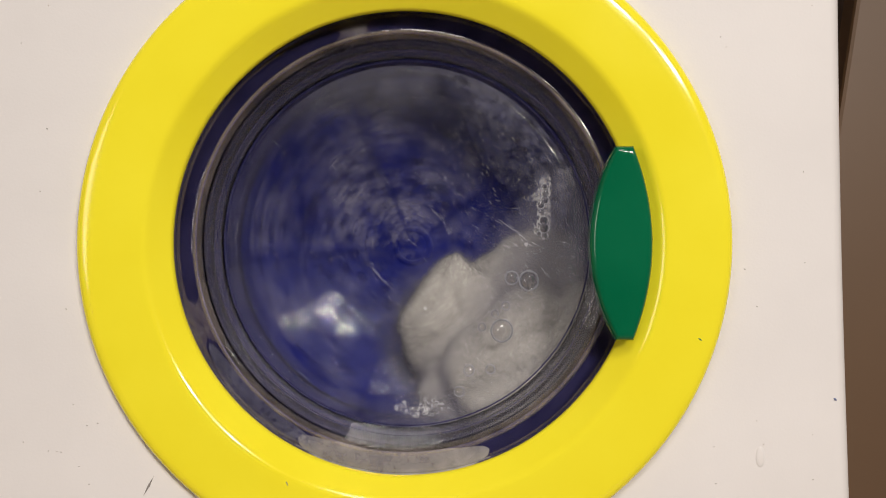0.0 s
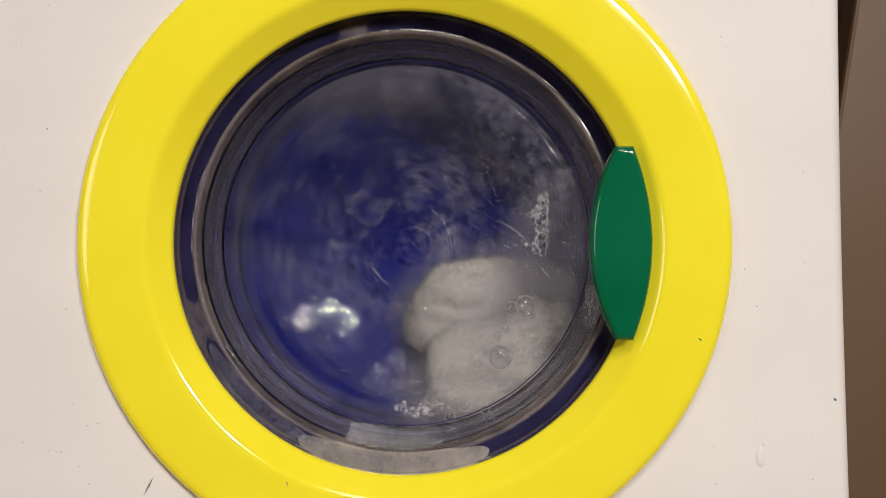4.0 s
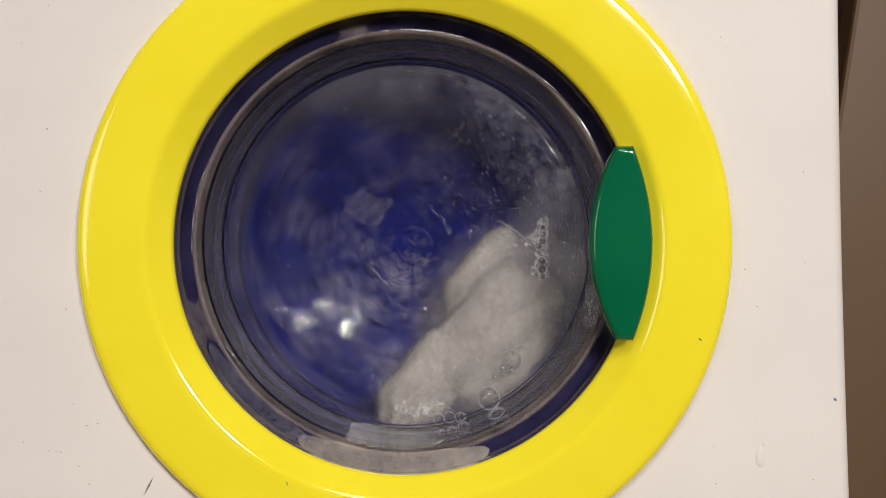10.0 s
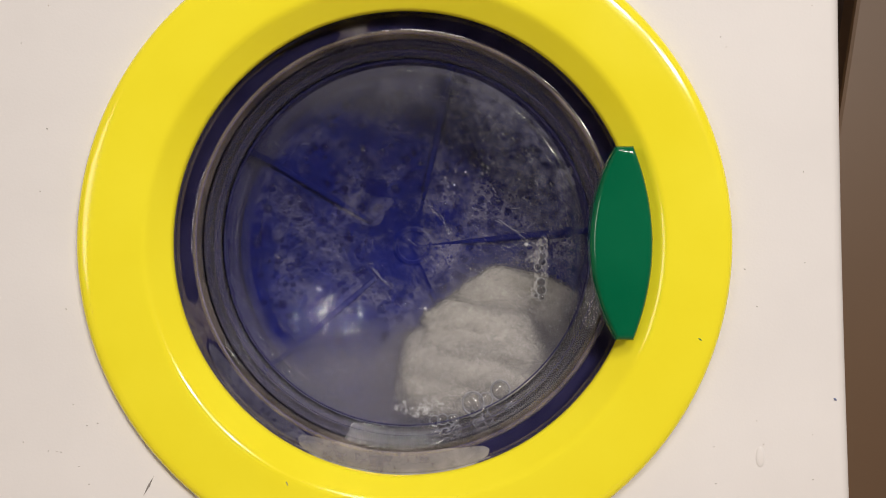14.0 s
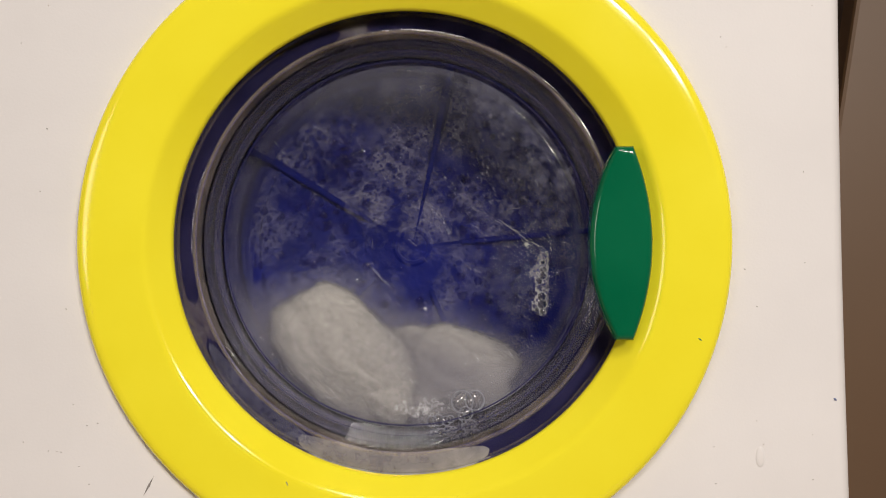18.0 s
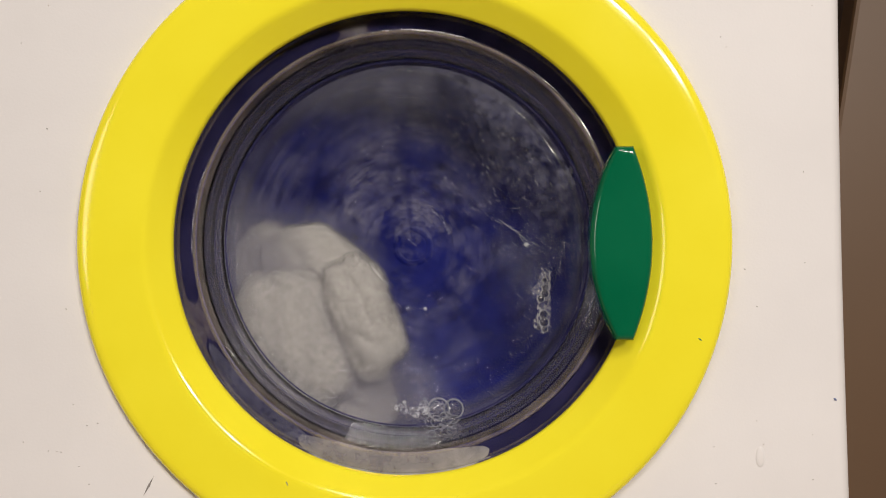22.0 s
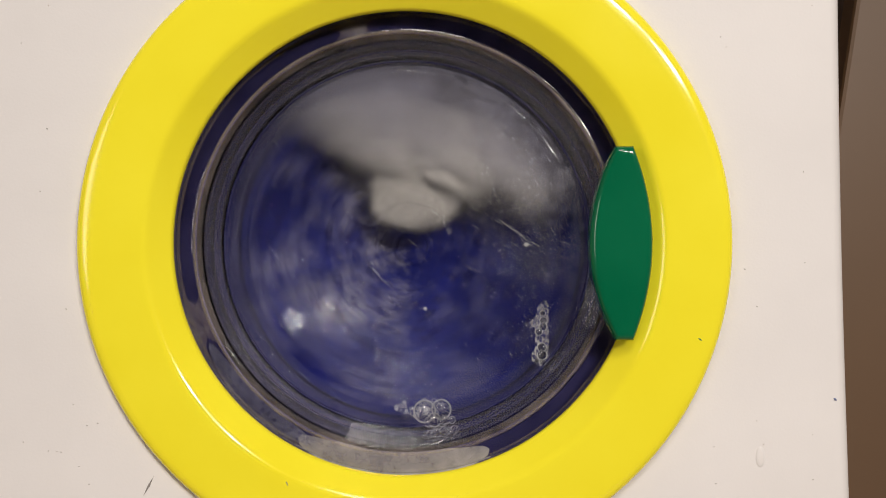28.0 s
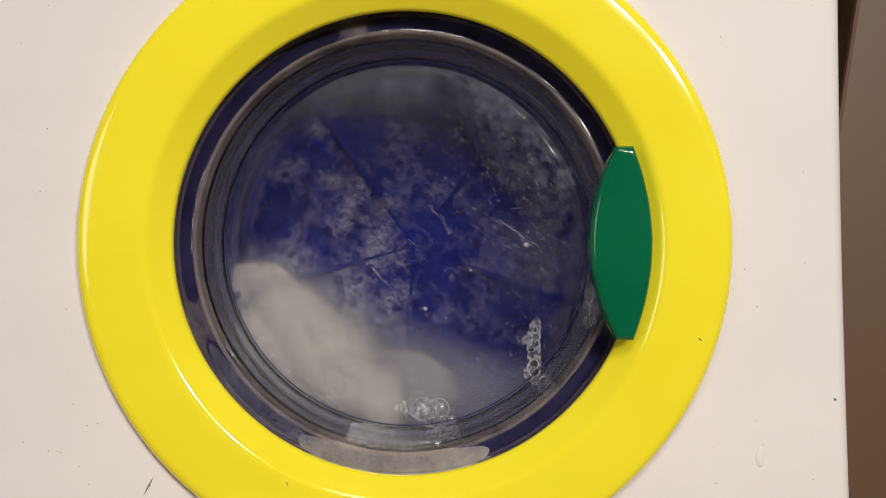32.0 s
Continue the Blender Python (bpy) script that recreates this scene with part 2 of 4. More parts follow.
def hoop(bm, x, z, y, r, thick, rz=1.0, seg=28, tube=6):
    rings = []
    for k in range(seg):
        a = 2 * math.pi * k / seg
        rings.append([bm.verts.new((x + (r + thick * math.cos(b)) * math.cos(a), y + thick * math.sin(b),
                                    z + rz * (r + thick * math.cos(b)) * math.sin(a))) for b in (2 * math.pi * j / tube for j in range(tube))])
    for k in range(seg):
        p, q = rings[k], rings[(k + 1) % seg]
        for j in range(tube):
            bm.faces.new((p[j], p[(j + 1) % tube], q[(j + 1) % tube], q[j]))


def sliver(bm, x, z, y, length, width, turn):
    """A short raised scratch, pointed at both ends."""
    c, s = math.cos(radians(turn)), math.sin(radians(turn))
    pts = [(-length / 2, 0, 0), (0, width / 2, 0), (length / 2, 0, 0), (0, -width / 2, 0), (0, 0, -width * 0.5)]
    v = [bm.verts.new((x + a * c - b * s, y + d, z + a * s + b * c)) for a, b, d in pts]
    for i in range(4):
        bm.faces.new((v[i], v[(i + 1) % 4], v[4]))


def patch(bm, x, z, y, rx, rz, turn=0.0, seed=0.0, rough=0.25, rings=8, seg=48):
    """A flat blot with an uneven outline."""
    c, s = math.cos(radians(turn)), math.sin(radians(turn))
    prev, mid = None, bm.verts.new((x, y, z))
    for i in range(1, rings + 1):
        ring = []
        for k in range(seg):
            a = 2 * math.pi * k / seg
            f = i / rings * (1 + rough * noise.noise((1.6 * math.cos(a) + seed, 1.6 * math.sin(a), seed)))
            u, w = rx * f * math.cos(a), rz * f * math.sin(a)
            ring.append(bm.verts.new((x + u * c - w * s, y, z + u * s + w * c)))
        for k in range(seg):
            if prev is None:
                bm.faces.new((mid, ring[k], ring[(k + 1) % seg]))
            else:
                bm.faces.new((prev[k], ring[k], ring[(k + 1) % seg], prev[(k + 1) % seg]))
        prev = ring


# ---------------------------------------------------------------- the room
def room():
    for name, box, mat, label in (
            ("floor", (-1.3, 1.7, -2.3, 0.75, -0.95, -0.9), FLOOR, "plain floor of the room"),
            ("ceiling", (-1.3, 1.7, -2.3, 0.75, 1.6, 1.65), PLASTER, "plain tan ceiling"),
            ("wall_south", (-1.3, 1.7, -2.35, -2.3, -0.9, 1.6), PLASTER, "plain tan wall"),
            ("wall_west", (-1.35, -1.3, -2.3, 0.75, -0.9, 1.6), PLASTER, "plain tan wall"),
            ("wall_east", (1.7, 1.75, -2.3, 0.75, -0.9, 1.6), PLASTER, "plain tan wall"),
            ("wall_north", (-1.3, 1.7, 0.75, 0.8, -0.9, 1.6), BROWN, "dark brown wood wall behind the toy"),
            ("worktop", (-0.6, 0.8, -0.13, 0.6, -0.04, 0.0), WOOD, "wooden worktop under the toy washing machine")):
        tagged(part(name, slab(*box), mat), label, name.split("_")[0], kind="structure")
    # a tan board that leans behind the machine
    bm = slab(0.0, 0.5, 0.0, 0.016, 0.0, 0.62, 0.002, 2)
    ob = part("leaning_board", bm, TAN)
    ob.matrix_world = pose(0.1452, 0.2, 0.0, 0, 8.7, 0)
    tagged(ob, "tan laminate board standing askew behind the machine", "board")


room()


# ---------------------------------------------------------------- the machine
def machine():
    m = thing("toy_washing_machine", (AXIS.x, 0, 0), "white plastic toy washing machine with a yellow round door", "washing machine")
    zc = AXIS.z
    # casing, a hollow box with a round hole in its front, slightly wider towards its foot
    bm = bmesh.new()
    half_top, half_bot, h, deep, seg = 0.0984, 0.1042, 0.262, 0.165, 96
    hole = 0.0605
    loop = [bm.verts.new((hole * math.cos(2 * math.pi * k / seg), 0, zc + hole * math.sin(2 * math.pi * k / seg))) for k in range(seg)]
    edge = []
    for k in range(seg):
        a = 2 * math.pi * k / seg
        c, s = math.cos(a), math.sin(a)
        best = 9.0
        up = (h - 0.004 - zc) / s if s > 1e-6 else 9.0
        down = (0.004 - zc) / s if s < -1e-6 else 9.0
        best = min(up, down)
        slope = (half_top - half_bot) / h
        if abs(c) > 1e-6:
            side = (half_bot + slope * zc) / (abs(c) - slope * s)
            best = min(best, side - 0.003)
        edge.append(bm.verts.new((best * c, 0, zc + best * s)))
    for k in range(seg):
        bm.faces.new((loop[k], edge[k], edge[(k + 1) % seg], loop[(k + 1) % seg]))
    prev = edge
    for inset, y in ((-0.0009, 0.0003), (-0.0018, 0.0009), (-0.0026, 0.0019), (-0.003, 0.0035), (-0.003, deep)):
        ring = []
        for v in edge:
            d = Vector((v.co.x, 0, v.co.z - zc))
            ring.append(bm.verts.new((v.co.x + math.copysign(min(abs(d.x), -inset), d.x), y, v.co.z + math.copysign(min(abs(d.z), -inset), d.z) * (1 if abs(d.z) > 0.1 else 0))))
        for k in range(seg):
            bm.faces.new((prev[k], ring[k], ring[(k + 1) % seg], prev[(k + 1) % seg]))
        prev = ring
    bm.faces.new(prev)
    lip = [bm.verts.new((v.co.x, 0.006, v.co.z)) for v in loop]
    for k in range(seg):
        bm.faces.new((lip[k], loop[k], loop[(k + 1) % seg], lip[(k + 1) % seg]))
    bmesh.ops.recalc_face_normals(bm, faces=bm.faces)
    smooth(part("casing", bm, WHITE, m), 35)
    # the fixed tub behind the door, open to the front
    tub = part("tub", revolved([(0.0506, 0.0068), (0.0602, 0.0068), (0.0602, 0.082), (0.0, 0.082), (0.0, 0.0795), (0.0575, 0.0795), (0.0575, 0.009), (0.0506, 0.009), (0.0506, 0.0068)], 128), NAVY, m, "navy blue plastic tub")
    tub.location = (0, 0, zc)
    smooth(tub)
    # little marks on the casing
    bm = bmesh.new()
    sliver(bm, -0.0588, 0.0757, -0.0001, 0.0052, 0.0005, 62)
    part("pencil_scratch", bm, MARK, m)
    bm = bmesh.new()
    sliver(bm, 0.0987, 0.0955, -0.0001, 0.0011, 0.0006, -40)
    part("ink_tick", bm, BLUEINK, m)
    bm = bmesh.new()
    dome(bm, 0, 0, 0.0, 0.0011, 0.25, 4, 20)
    drip = smooth(part("plastic_nub", bm, WHITE, m), 80)
    drip.location, drip.scale = (0.0815, 0.0, 0.0823), (1.0, 1.0, 2.2)
    rng = random.Random(4)
    bm = bmesh.new()
    n = 0
    while n < 40:
        x, z = rng.uniform(-0.09, 0.094), rng.uniform(0.06, 0.2)
        if math.hypot(x, z - zc) > 0.078:
            sliver(bm, x, z, -0.0001, rng.uniform(0.0002, 0.0006), rng.uniform(0.00015, 0.00035), rng.uniform(0, 180))
            n += 1
    part("dust_specks", bm, SPECK, m)["kind"] = "stuff"

    # door: yellow ring, clear bowl, green handle
    door = bpy.data.objects.new("door", None)
    scene.collection.objects.link(door)
    door.parent, door.location, door.empty_display_size = m, (0, 0, zc), 0.02
    ring = [(0.0538, 0.0026), (0.0535, 0.0012), (0.0537, 0.0002), (0.0541, -0.0001), (0.0550, -0.0008), (0.0572, -0.0024), (0.0577, -0.0028), (0.0581, -0.0031), (0.0586, -0.0034),
            (0.0591, -0.0036), (0.0597, -0.0037), (0.0610, -0.0037), (0.0650, -0.0037), (0.0700, -0.0037), (0.0718, -0.0037), (0.0727, -0.0036), (0.0734, -0.0034), (0.0740, -0.0030),
            (0.0744, -0.0024), (0.0745, -0.0016), (0.0744, -0.0004), (0.0736, -0.0001), (0.070, -0.0001), (0.060, 0.0026)]
    smooth(part("door_ring", revolved(ring, 192, closed=True), YELLOW, door, "glossy yellow plastic door ring"), 60)
    return m, door, tub


machine_ob, door_ob, tub_ob = machine()


def bowl(door):
    """The clear door bowl: flange, rolled lip, steep wall and flat disc with moulded rings."""
    t = 0.0012
    front = [(0.0535, 0.0027), (0.0500, 0.0027), (0.0497, 0.0027), (0.0494, 0.0026), (0.0492, 0.0023), (0.0487, 0.0019), (0.0481, 0.0025), (0.0478, 0.0040), (0.0475, 0.0052), (0.0452, 0.0140), (0.0449, 0.0152), (0.0448, 0.0157),
             (0.0446, 0.0166), (0.0443, 0.0169), (0.0440, 0.01685), (0.0435, 0.0167), (0.0429, 0.01642), (0.0423, 0.0162), (0.0419, 0.0162), (0.0, 0.0162)]
    back = [(0.0, 0.0162 + t), (0.0432, 0.0162 + t), (0.0440, 0.0162 + t), (0.0445, 0.0162 + t * 0.95), (0.0455, 0.0162 + t * 0.7), (0.0464, 0.0152), (0.0467, 0.0142), (0.0487, 0.0056), (0.0490, 0.0046), (0.0498, 0.0027 + t), (0.0502, 0.0027 + t), (0.0535, 0.0027 + t)]
    ob = smooth(part("bowl", revolved(front + back, 192, closed=True), GLASS, door, "clear scratched plastic door bowl"), 28)
    ob.visible_shadow = False
    bm = bmesh.new()
    for r, w in ((0.0108, 0.00005), (0.0368, 0.00005)):
        hoop(bm, 0.0004, -0.0008, 0.0162, r, w, 1.0, 120, 6)
    o = smooth(part("moulded_ring", bm, GLASS, ob))
    o.visible_shadow = False
    # navy ring paints the dark line that the clear corner's refraction gives
    bm = bmesh.new()
    hoop(bm, 0, 0, 0.0158, 0.0448, 0.00016, 1.0, 160, 6)
    smooth(part("disc_seam", bm, NAVY, ob, "dark thin ring that paints the shaded corner of the disc"))
    for x, z, rx, rz, turn, seed, rough in ((-0.0100, 0.0090, 0.0062, 0.0038, -10, 3.1, 0.5), (0.0388, 0.0155, 0.0022, 0.0035, 0, 17.7, 0.9)):
        bm = bmesh.new()
        patch(bm, x, z, 0.016, rx, rz, turn, seed, rough)
        o = part("dried_smear", bm, SMEAR, ob)
        o.visible_shadow = False
    o = part("haze", revolved([(0.0, 0.0159), (0.024, 0.0159), (0.0436, 0.0159)], 96), HAZE, ob, "thin milky haze on the plastic")
    o.visible_shadow = False
    o = part("wall_haze", revolved([(0.0474, 0.0050), (0.0452, 0.0138)], 128), WALL_HAZE, ob, "thin milky haze on the plastic")
    o.visible_shadow = False
    # thin film whose brown paints what the lip would mirror
    o = smooth(part("lip_haze", revolved([(0.0493, 0.0020), (0.0487, 0.0017), (0.0480, 0.0023), (0.0476, 0.0040)], 160), LIP_SHEEN, ob, "brownish reflection painted on the lip"), 60)
    o.visible_shadow = False
    # dried soap, wiped by a finger at one place, thickened upwards to stand in for light
    o = part("dried_soap", revolved([(0.0, 0.0157), (0.024, 0.0157), (0.0438, 0.0157)], 96), CRESCENT, ob, "dried soap haze, thickened along the upper edge to stand in for light")
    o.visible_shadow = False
    # a dusty crust of dried drops, widest between the hinge and the top
    bm = bmesh.new()
    for coat, reach in enumerate((1.15, 0.95, 0.74, 0.5)):
        rows = []
        for k in range(49):
            a, f = radians(-22 - 5 * reach + (97 + 9 * reach) * k / 48), k / 48
            wide = 0.0006 + 0.017 * reach * math.sin(math.pi * f ** 1.2) * (0.9 + 0.1 * math.sin(9 * f + 2 * coat))
            rows.append([bm.verts.new((r * math.cos(a), 0.01585 - 0.00003 * coat, r * math.sin(a))) for r in (0.0436 - wide, 0.0436)])
        for p, q in zip(rows, rows[1:]):
            bm.faces.new((p[0], p[1], q[1], q[0]))
    o = part("dried_drops", bm, DUSTY, ob, "dusty dried water marks")
    o.visible_shadow = False
    rng = random.Random(11)
    bm = bmesh.new()
    for k in range(260):  # parallel hairlines, close together towards the rim
        r, a = 0.043 * rng.uniform(0.12, 1) ** 0.5, radians(rng.gauss(22, 34))
        sliver(bm, r * math.cos(a), r * math.sin(a), 0.0155, rng.uniform(0.0004, 0.0017), rng.uniform(0.00005, 0.0001), rng.gauss(-55, 12))
    for k in range(900):
        r, a = 0.043 * math.sqrt(rng.random()), rng.uniform(0, 6.2832)
        long = rng.random() < 0.14
        turn = rng.gauss(-40, 22) if long else rng.uniform(0, 180)
        size = rng.uniform(0.001, 0.0032) if long else rng.uniform(0.00012, 0.0004)
        sliver(bm, r * math.cos(a), r * math.sin(a), 0.0161, size, rng.uniform(0.00004, 0.00008) if long else rng.uniform(0.00008, 0.0002), turn)
    for k in range(60):  # fine scuffs to the upper right
        r, a = rng.uniform(0.02, 0.043), radians(rng.uniform(8, 68))
        sliver(bm, r * math.cos(a), r * math.sin(a), 0.0161, rng.uniform(0.0004, 0.0016), rng.uniform(0.00004, 0.00008), rng.gauss(-35, 30))
    for k in range(90):  # worn bows round the middle
        a, r = radians(rng.uniform(15, 60) if k < 40 else rng.uniform(203, 250)), rng.gauss(0.0106, 0.00035)
        sliver(bm, 0.0004 + r * math.cos(a), -0.0008 + r * math.sin(a), 0.0161, rng.uniform(0.0004, 0.0014), rng.uniform(0.00004, 0.0001), math.degrees(a) + 90 + rng.gauss(0, 14))
    for turn in (0, 45, 90, 130):
        sliver(bm, 0.0292, -0.0003, 0.0161, 0.0016, 0.0004, turn + 10)
    for turn in (0, 60, 120):
        sliver(bm, 0.0043, -0.0161, 0.0161, 0.0013, 0.0006, turn + 5)
    for k in range(9):
        sliver(bm, 0.0224 + 0.0011 * k, 0.0058 - 0.0008 * k + rng.uniform(-0.0006, 0.0006), 0.0161, 0.003, 0.0001, -32 + rng.uniform(-5, 5))
    o = part("scuffing", bm, SCRATCH, ob)
    o["kind"] = "stuff"
    return ob


bowl_ob = bowl(door_ob)


def handle(door):
    """Green lens-shaped handle with cut ends, rounded towards the front."""
    n = 24
    right, left = [], []
    for k in range(n + 1):
        v = -1 + 2 * k / n
        right.append((0.0553 - 0.0043 * v * v, 0.0217 * v))
        left.append((0.0413 + 0.0058 * v * v, 0.0217 * v))
    outline = right + left[::-1]
    bm = bmesh.new()
    base = [bm.verts.new((x, -0.0020, z)) for x, z in outline]
    mid = Vector((0.0485, 0, 0))
    prev = base
    for shrink, y in ((0.0, -0.0055), (0.0004, -0.0062), (0.0009, -0.0065), (0.0014, -0.0066), (0.0019, -0.0066)):
        ring = []
        for x, z in outline:
            d = Vector((x - mid.x, z))
            fx = 1 - shrink / 0.0068
            fz = 1 - shrink / 0.0217
            ring.append(bm.verts.new((mid.x + d.x * fx, y, d.y * fz)))
        for k in range(len(base)):
            bm.faces.new((prev[k], ring[k], ring[(k + 1) % len(base)], prev[(k + 1) % len(base)]))
        prev = ring
    bm.faces.new(prev)
    bm.faces.new(base)
    bmesh.ops.recalc_face_normals(bm, faces=bm.faces)
    ob = smooth(part("handle", bm, GREEN, door, "glossy green plastic handle"), 30)
    ob.location = (0.0003, 0, -0.0001)
    bm = slab(0.0500, 0.0535, -0.0030, 0.0020, -0.010, 0.010, 0.001, 2)
    part("handle_foot", bm, GREEN, door)
    return ob


handle(door_ob)


def door_marks(door):
    bm = bmesh.new()
    sliver(bm, 0.0667, -0.0218, -0.0037, 0.0012, 0.0004, -35)
    part("ink_tick", bm, TEAL, door)
    bm = bmesh.new()
    sliver(bm, -0.0265, -0.0543, -0.0037, 0.0013, 0.0003, -65)
    part("scratch", bm, MARK, door)


door_marks(door_ob)


def flange_suds(tub):
    """Soapsuds squeezed between the clear flange and the tub's rim, with clear stretches between them."""
    rng = random.Random(5)
    # drying margins that leave long clear cells between them
    cells = ((20, 100.5), (107.5, 196), (206, 246), (288, 336))
    for inner in (True, False):
        bm, prev = bmesh.new(), None
        for i in range(481):
            deg = -24 + 360 * i / 480
            a = radians(deg)
            open_ = 0.0
            for c0, c1 in cells:
                d = min(deg % 360 - c0, c1 - deg % 360)
                if d > 0:
                    open_ = math.sqrt(1 - (1 - min(1.0, d / 4.0)) ** 2)
            wob = 0.0002 * noise.noise((3 * math.cos(a) * 5, 3 * math.sin(a) * 5, 1.0))
            mid, half = 0.0519, 0.0016 * open_
            edges = (0.0496, mid - half + wob) if inner else (mid + half + wob, 0.0560)
            row = [bm.verts.new((r * math.cos(a), 0.0063, r * math.sin(a))) for r in edges]
            if prev:
                bm.faces.new((prev[0], row[0], row[1], prev[1]))
            prev = row
        o = part("dried_margin", bm, MARGIN, tub, "brownish grey dried soap margin")
        o.visible_shadow = False
    for a0, a1, mat, r0, r1 in ((-119, -68, FOAM, 0.0492, 0.0556), (-165, -153, FOAM_THIN, 0.0496, 0.0556), (100, 108, FOAM_THIN, 0.0496, 0.0556),
                                (-153, -115, SCUM, 0.0500, 0.0540)):
        steps = max(6, int((a1 - a0) / 1.5))
        bm = bmesh.new()
        prev = None
        for i in range(steps * 2 + 1):
            f = i / (steps * 2)
            a = radians(a0 + (a1 - a0) * f)
            reach = min(1.0, math.sqrt(max(0.0, 1 - max(0.0, 1 - min(f, 1 - f) * (a1 - a0) / (3.0 if a1 - a0 < 12 else 18.0)) ** 2)) + 0.02)
            mid, half = (r0 + r1) / 2, (r1 - r0) / 2 * reach * (1 + 0.2 * noise.noise((a * 9, r0 * 90, 2.0)))
            row = [bm.verts.new((r * math.cos(a), 0.0060, r * math.sin(a))) for r in (mid - half, mid, mid + half)]
            if prev:
                for j in (0, 1):
                    bm.faces.new((prev[j], row[j], row[j + 1], prev[j + 1]))
            prev = row
        o = part("lather_band", bm, mat, tub, "milky lather behind the flange")
        o.visible_shadow = False
        if mat is not SCUM:
            continue
        bm = bmesh.new()
        for k in range(int((a1 - a0) * 1.5)):
            a, r = radians(rng.uniform(a0, a1)), rng.uniform(r0, r1 - 0.001)
            dome(bm, r * math.cos(a), r * math.sin(a), 0.0059, rng.uniform(0.00015, 0.0006), 0.8, 3, 8)
        o = smooth(part("bubbles", bm, CLEAR_BUBBLE, o))
        o["kind"] = "stuff"
        o.visible_shadow = False


flange_suds(tub_ob)


# ---------------------------------------------------------------- the drum
MOUTH = 0.0115
PLATE = [(r / 1000, 0.0690 - 7e-6 * r * r) for r in range(0, 45, 2)] + [(0.0464, 0.0530), (0.0476, 0.0480)]


def over_plate(r, off):
    """The depth at radius r, off metres in front of the drum's dished back."""
    return between(PLATE, r) - off


def between(table, t):
    for (t0, a0), (t1, a1) in zip(table, table[1:]):
        if t0 <= t <= t1:
            return a0 + (a1 - a0) * (t - t0) / (t1 - t0)
    return table[-1][1]


def drum():
    d = thing("drum", AXIS + Vector((0, 0, -0.0006)), "blue plastic drum with ribs, wet and covered in suds", "drum")
    wall = [(0.0500, 0.0095), (0.0512, 0.0090), (0.0515, 0.012), (0.0505, 0.0600), (0.0475, 0.0660), (0.036, 0.0700), (0.0, 0.0750), (0.0, 0.0730), (0.012, 0.0720),
            (0.036, 0.0670), (0.0450, 0.0630), (0.0482, 0.0575), (0.0499, 0.0115)]
    smooth(part("shell", revolved(wall, 160, closed=True), WALLBLUE, d), 50)
    smooth(part("back_plate", revolved(PLATE, 160), BLUE, d), 50)
    hub = [(0.0, 0.0686), (0.0042, 0.0686), (0.0046, 0.0684), (0.0054, 0.0684), (0.0058, 0.0686), (0.0062, 0.0687), (0.0064, 0.0700), (0.0, 0.0700)]
    smooth(part("hub", revolved(hub, 64), BLUE, d), 12)
    for k in range(5):
        a = 5 + 72 * k
        bm = bmesh.new()
        side = [(0.0135, 0.0690), (0.0440, 0.0570), (0.0474, 0.0530), (0.0488, 0.0250), (0.0474, 0.0250), (0.0460, 0.0505), (0.0428, 0.0548), (0.0145, 0.0668)]
        pair = [[bm.verts.new((r, y, w)) for r, y in side] for w in (-0.0008, 0.0008)]
        bm.faces.new(pair[0])
        bm.faces.new(pair[1][::-1])
        for j in range(8):
            bm.faces.new((pair[0][j], pair[1][j], pair[1][(j + 1) % 8], pair[0][(j + 1) % 8]))
        bmesh.ops.recalc_face_normals(bm, faces=bm.faces)
        bmesh.ops.bevel(bm, geom=list(bm.edges), offset=0.0003, segments=2, affect="EDGES")
        rib = smooth(part("rib", bm, BLUE, d), 40)
        rib.rotation_euler = (0, -radians(a), 0)
    o = smooth(part("water_film", revolved([(r / 1000, over_plate(r / 1000, 0.0008)) for r in range(0, 45)], 128), WET, d, "clear rippled film of water"), 80)
    o.visible_shadow = False
    rng = random.Random(77)
    bm = bmesh.new()
    for k in range(130):
        r, a = 0.006 + 0.037 * math.sqrt(rng.random()), rng.uniform(0, 6.2832)
        dome(bm, r * math.cos(a), r * math.sin(a), over_plate(r, 0.001), rng.uniform(0.0007, 0.0026), rng.uniform(0.10, 0.26), 5, 16)
    o = smooth(part("water_drops", bm, DROP, d, "flat clear drops of water"), 80)
    o["kind"], o.visible_shadow = "stuff", False
    # suds over the back, one sheet between each two ribs, and a milky film round the wall
    for k in range(5):
        bm = revolved([(r / 1000, over_plate(r / 1000, 0.0015)) for r in range(0, 47, 2)], 30, 7 + 72 * k, 75 + 72 * k)
        o = part("suds", bm, SUDS_THICK if k in (2, 3) else SUDS, d, "milky soapsuds")
        o.visible_shadow = False
    o = part("wall_film", revolved([(0.0458, 0.0560), (0.0470, 0.0440), (0.0480, 0.030), (0.0492, 0.0125)], 120), WALL_FILM, d, "milky film of soapy water")
    o.visible_shadow = False
    rng = random.Random(21)
    for k in range(5):
        bm = bmesh.new()
        for i in range((220, 150, 330, 340, 240)[k]):
            r = 0.012 + 0.033 * rng.random() ** 0.6
            a = radians(8 + 72 * k + 66 * rng.random())
            size = min(0.0014, 0.00027 * rng.paretovariate(1.7))
            dome(bm, r * math.cos(a), r * math.sin(a), over_plate(r, 0.0016), size, 0.6, 4, 10)
        o = smooth(part("bubbles", bm, BUBBLE, d), 80)
        o["kind"] = "stuff"
        o.visible_shadow = False
    # the drum is shallow: squeeze it towards its mouth, narrowing it a little
    for o in d.children:
        for v in o.data.vertices:
            y = MOUTH + (v.co.y - MOUTH) * 0.76
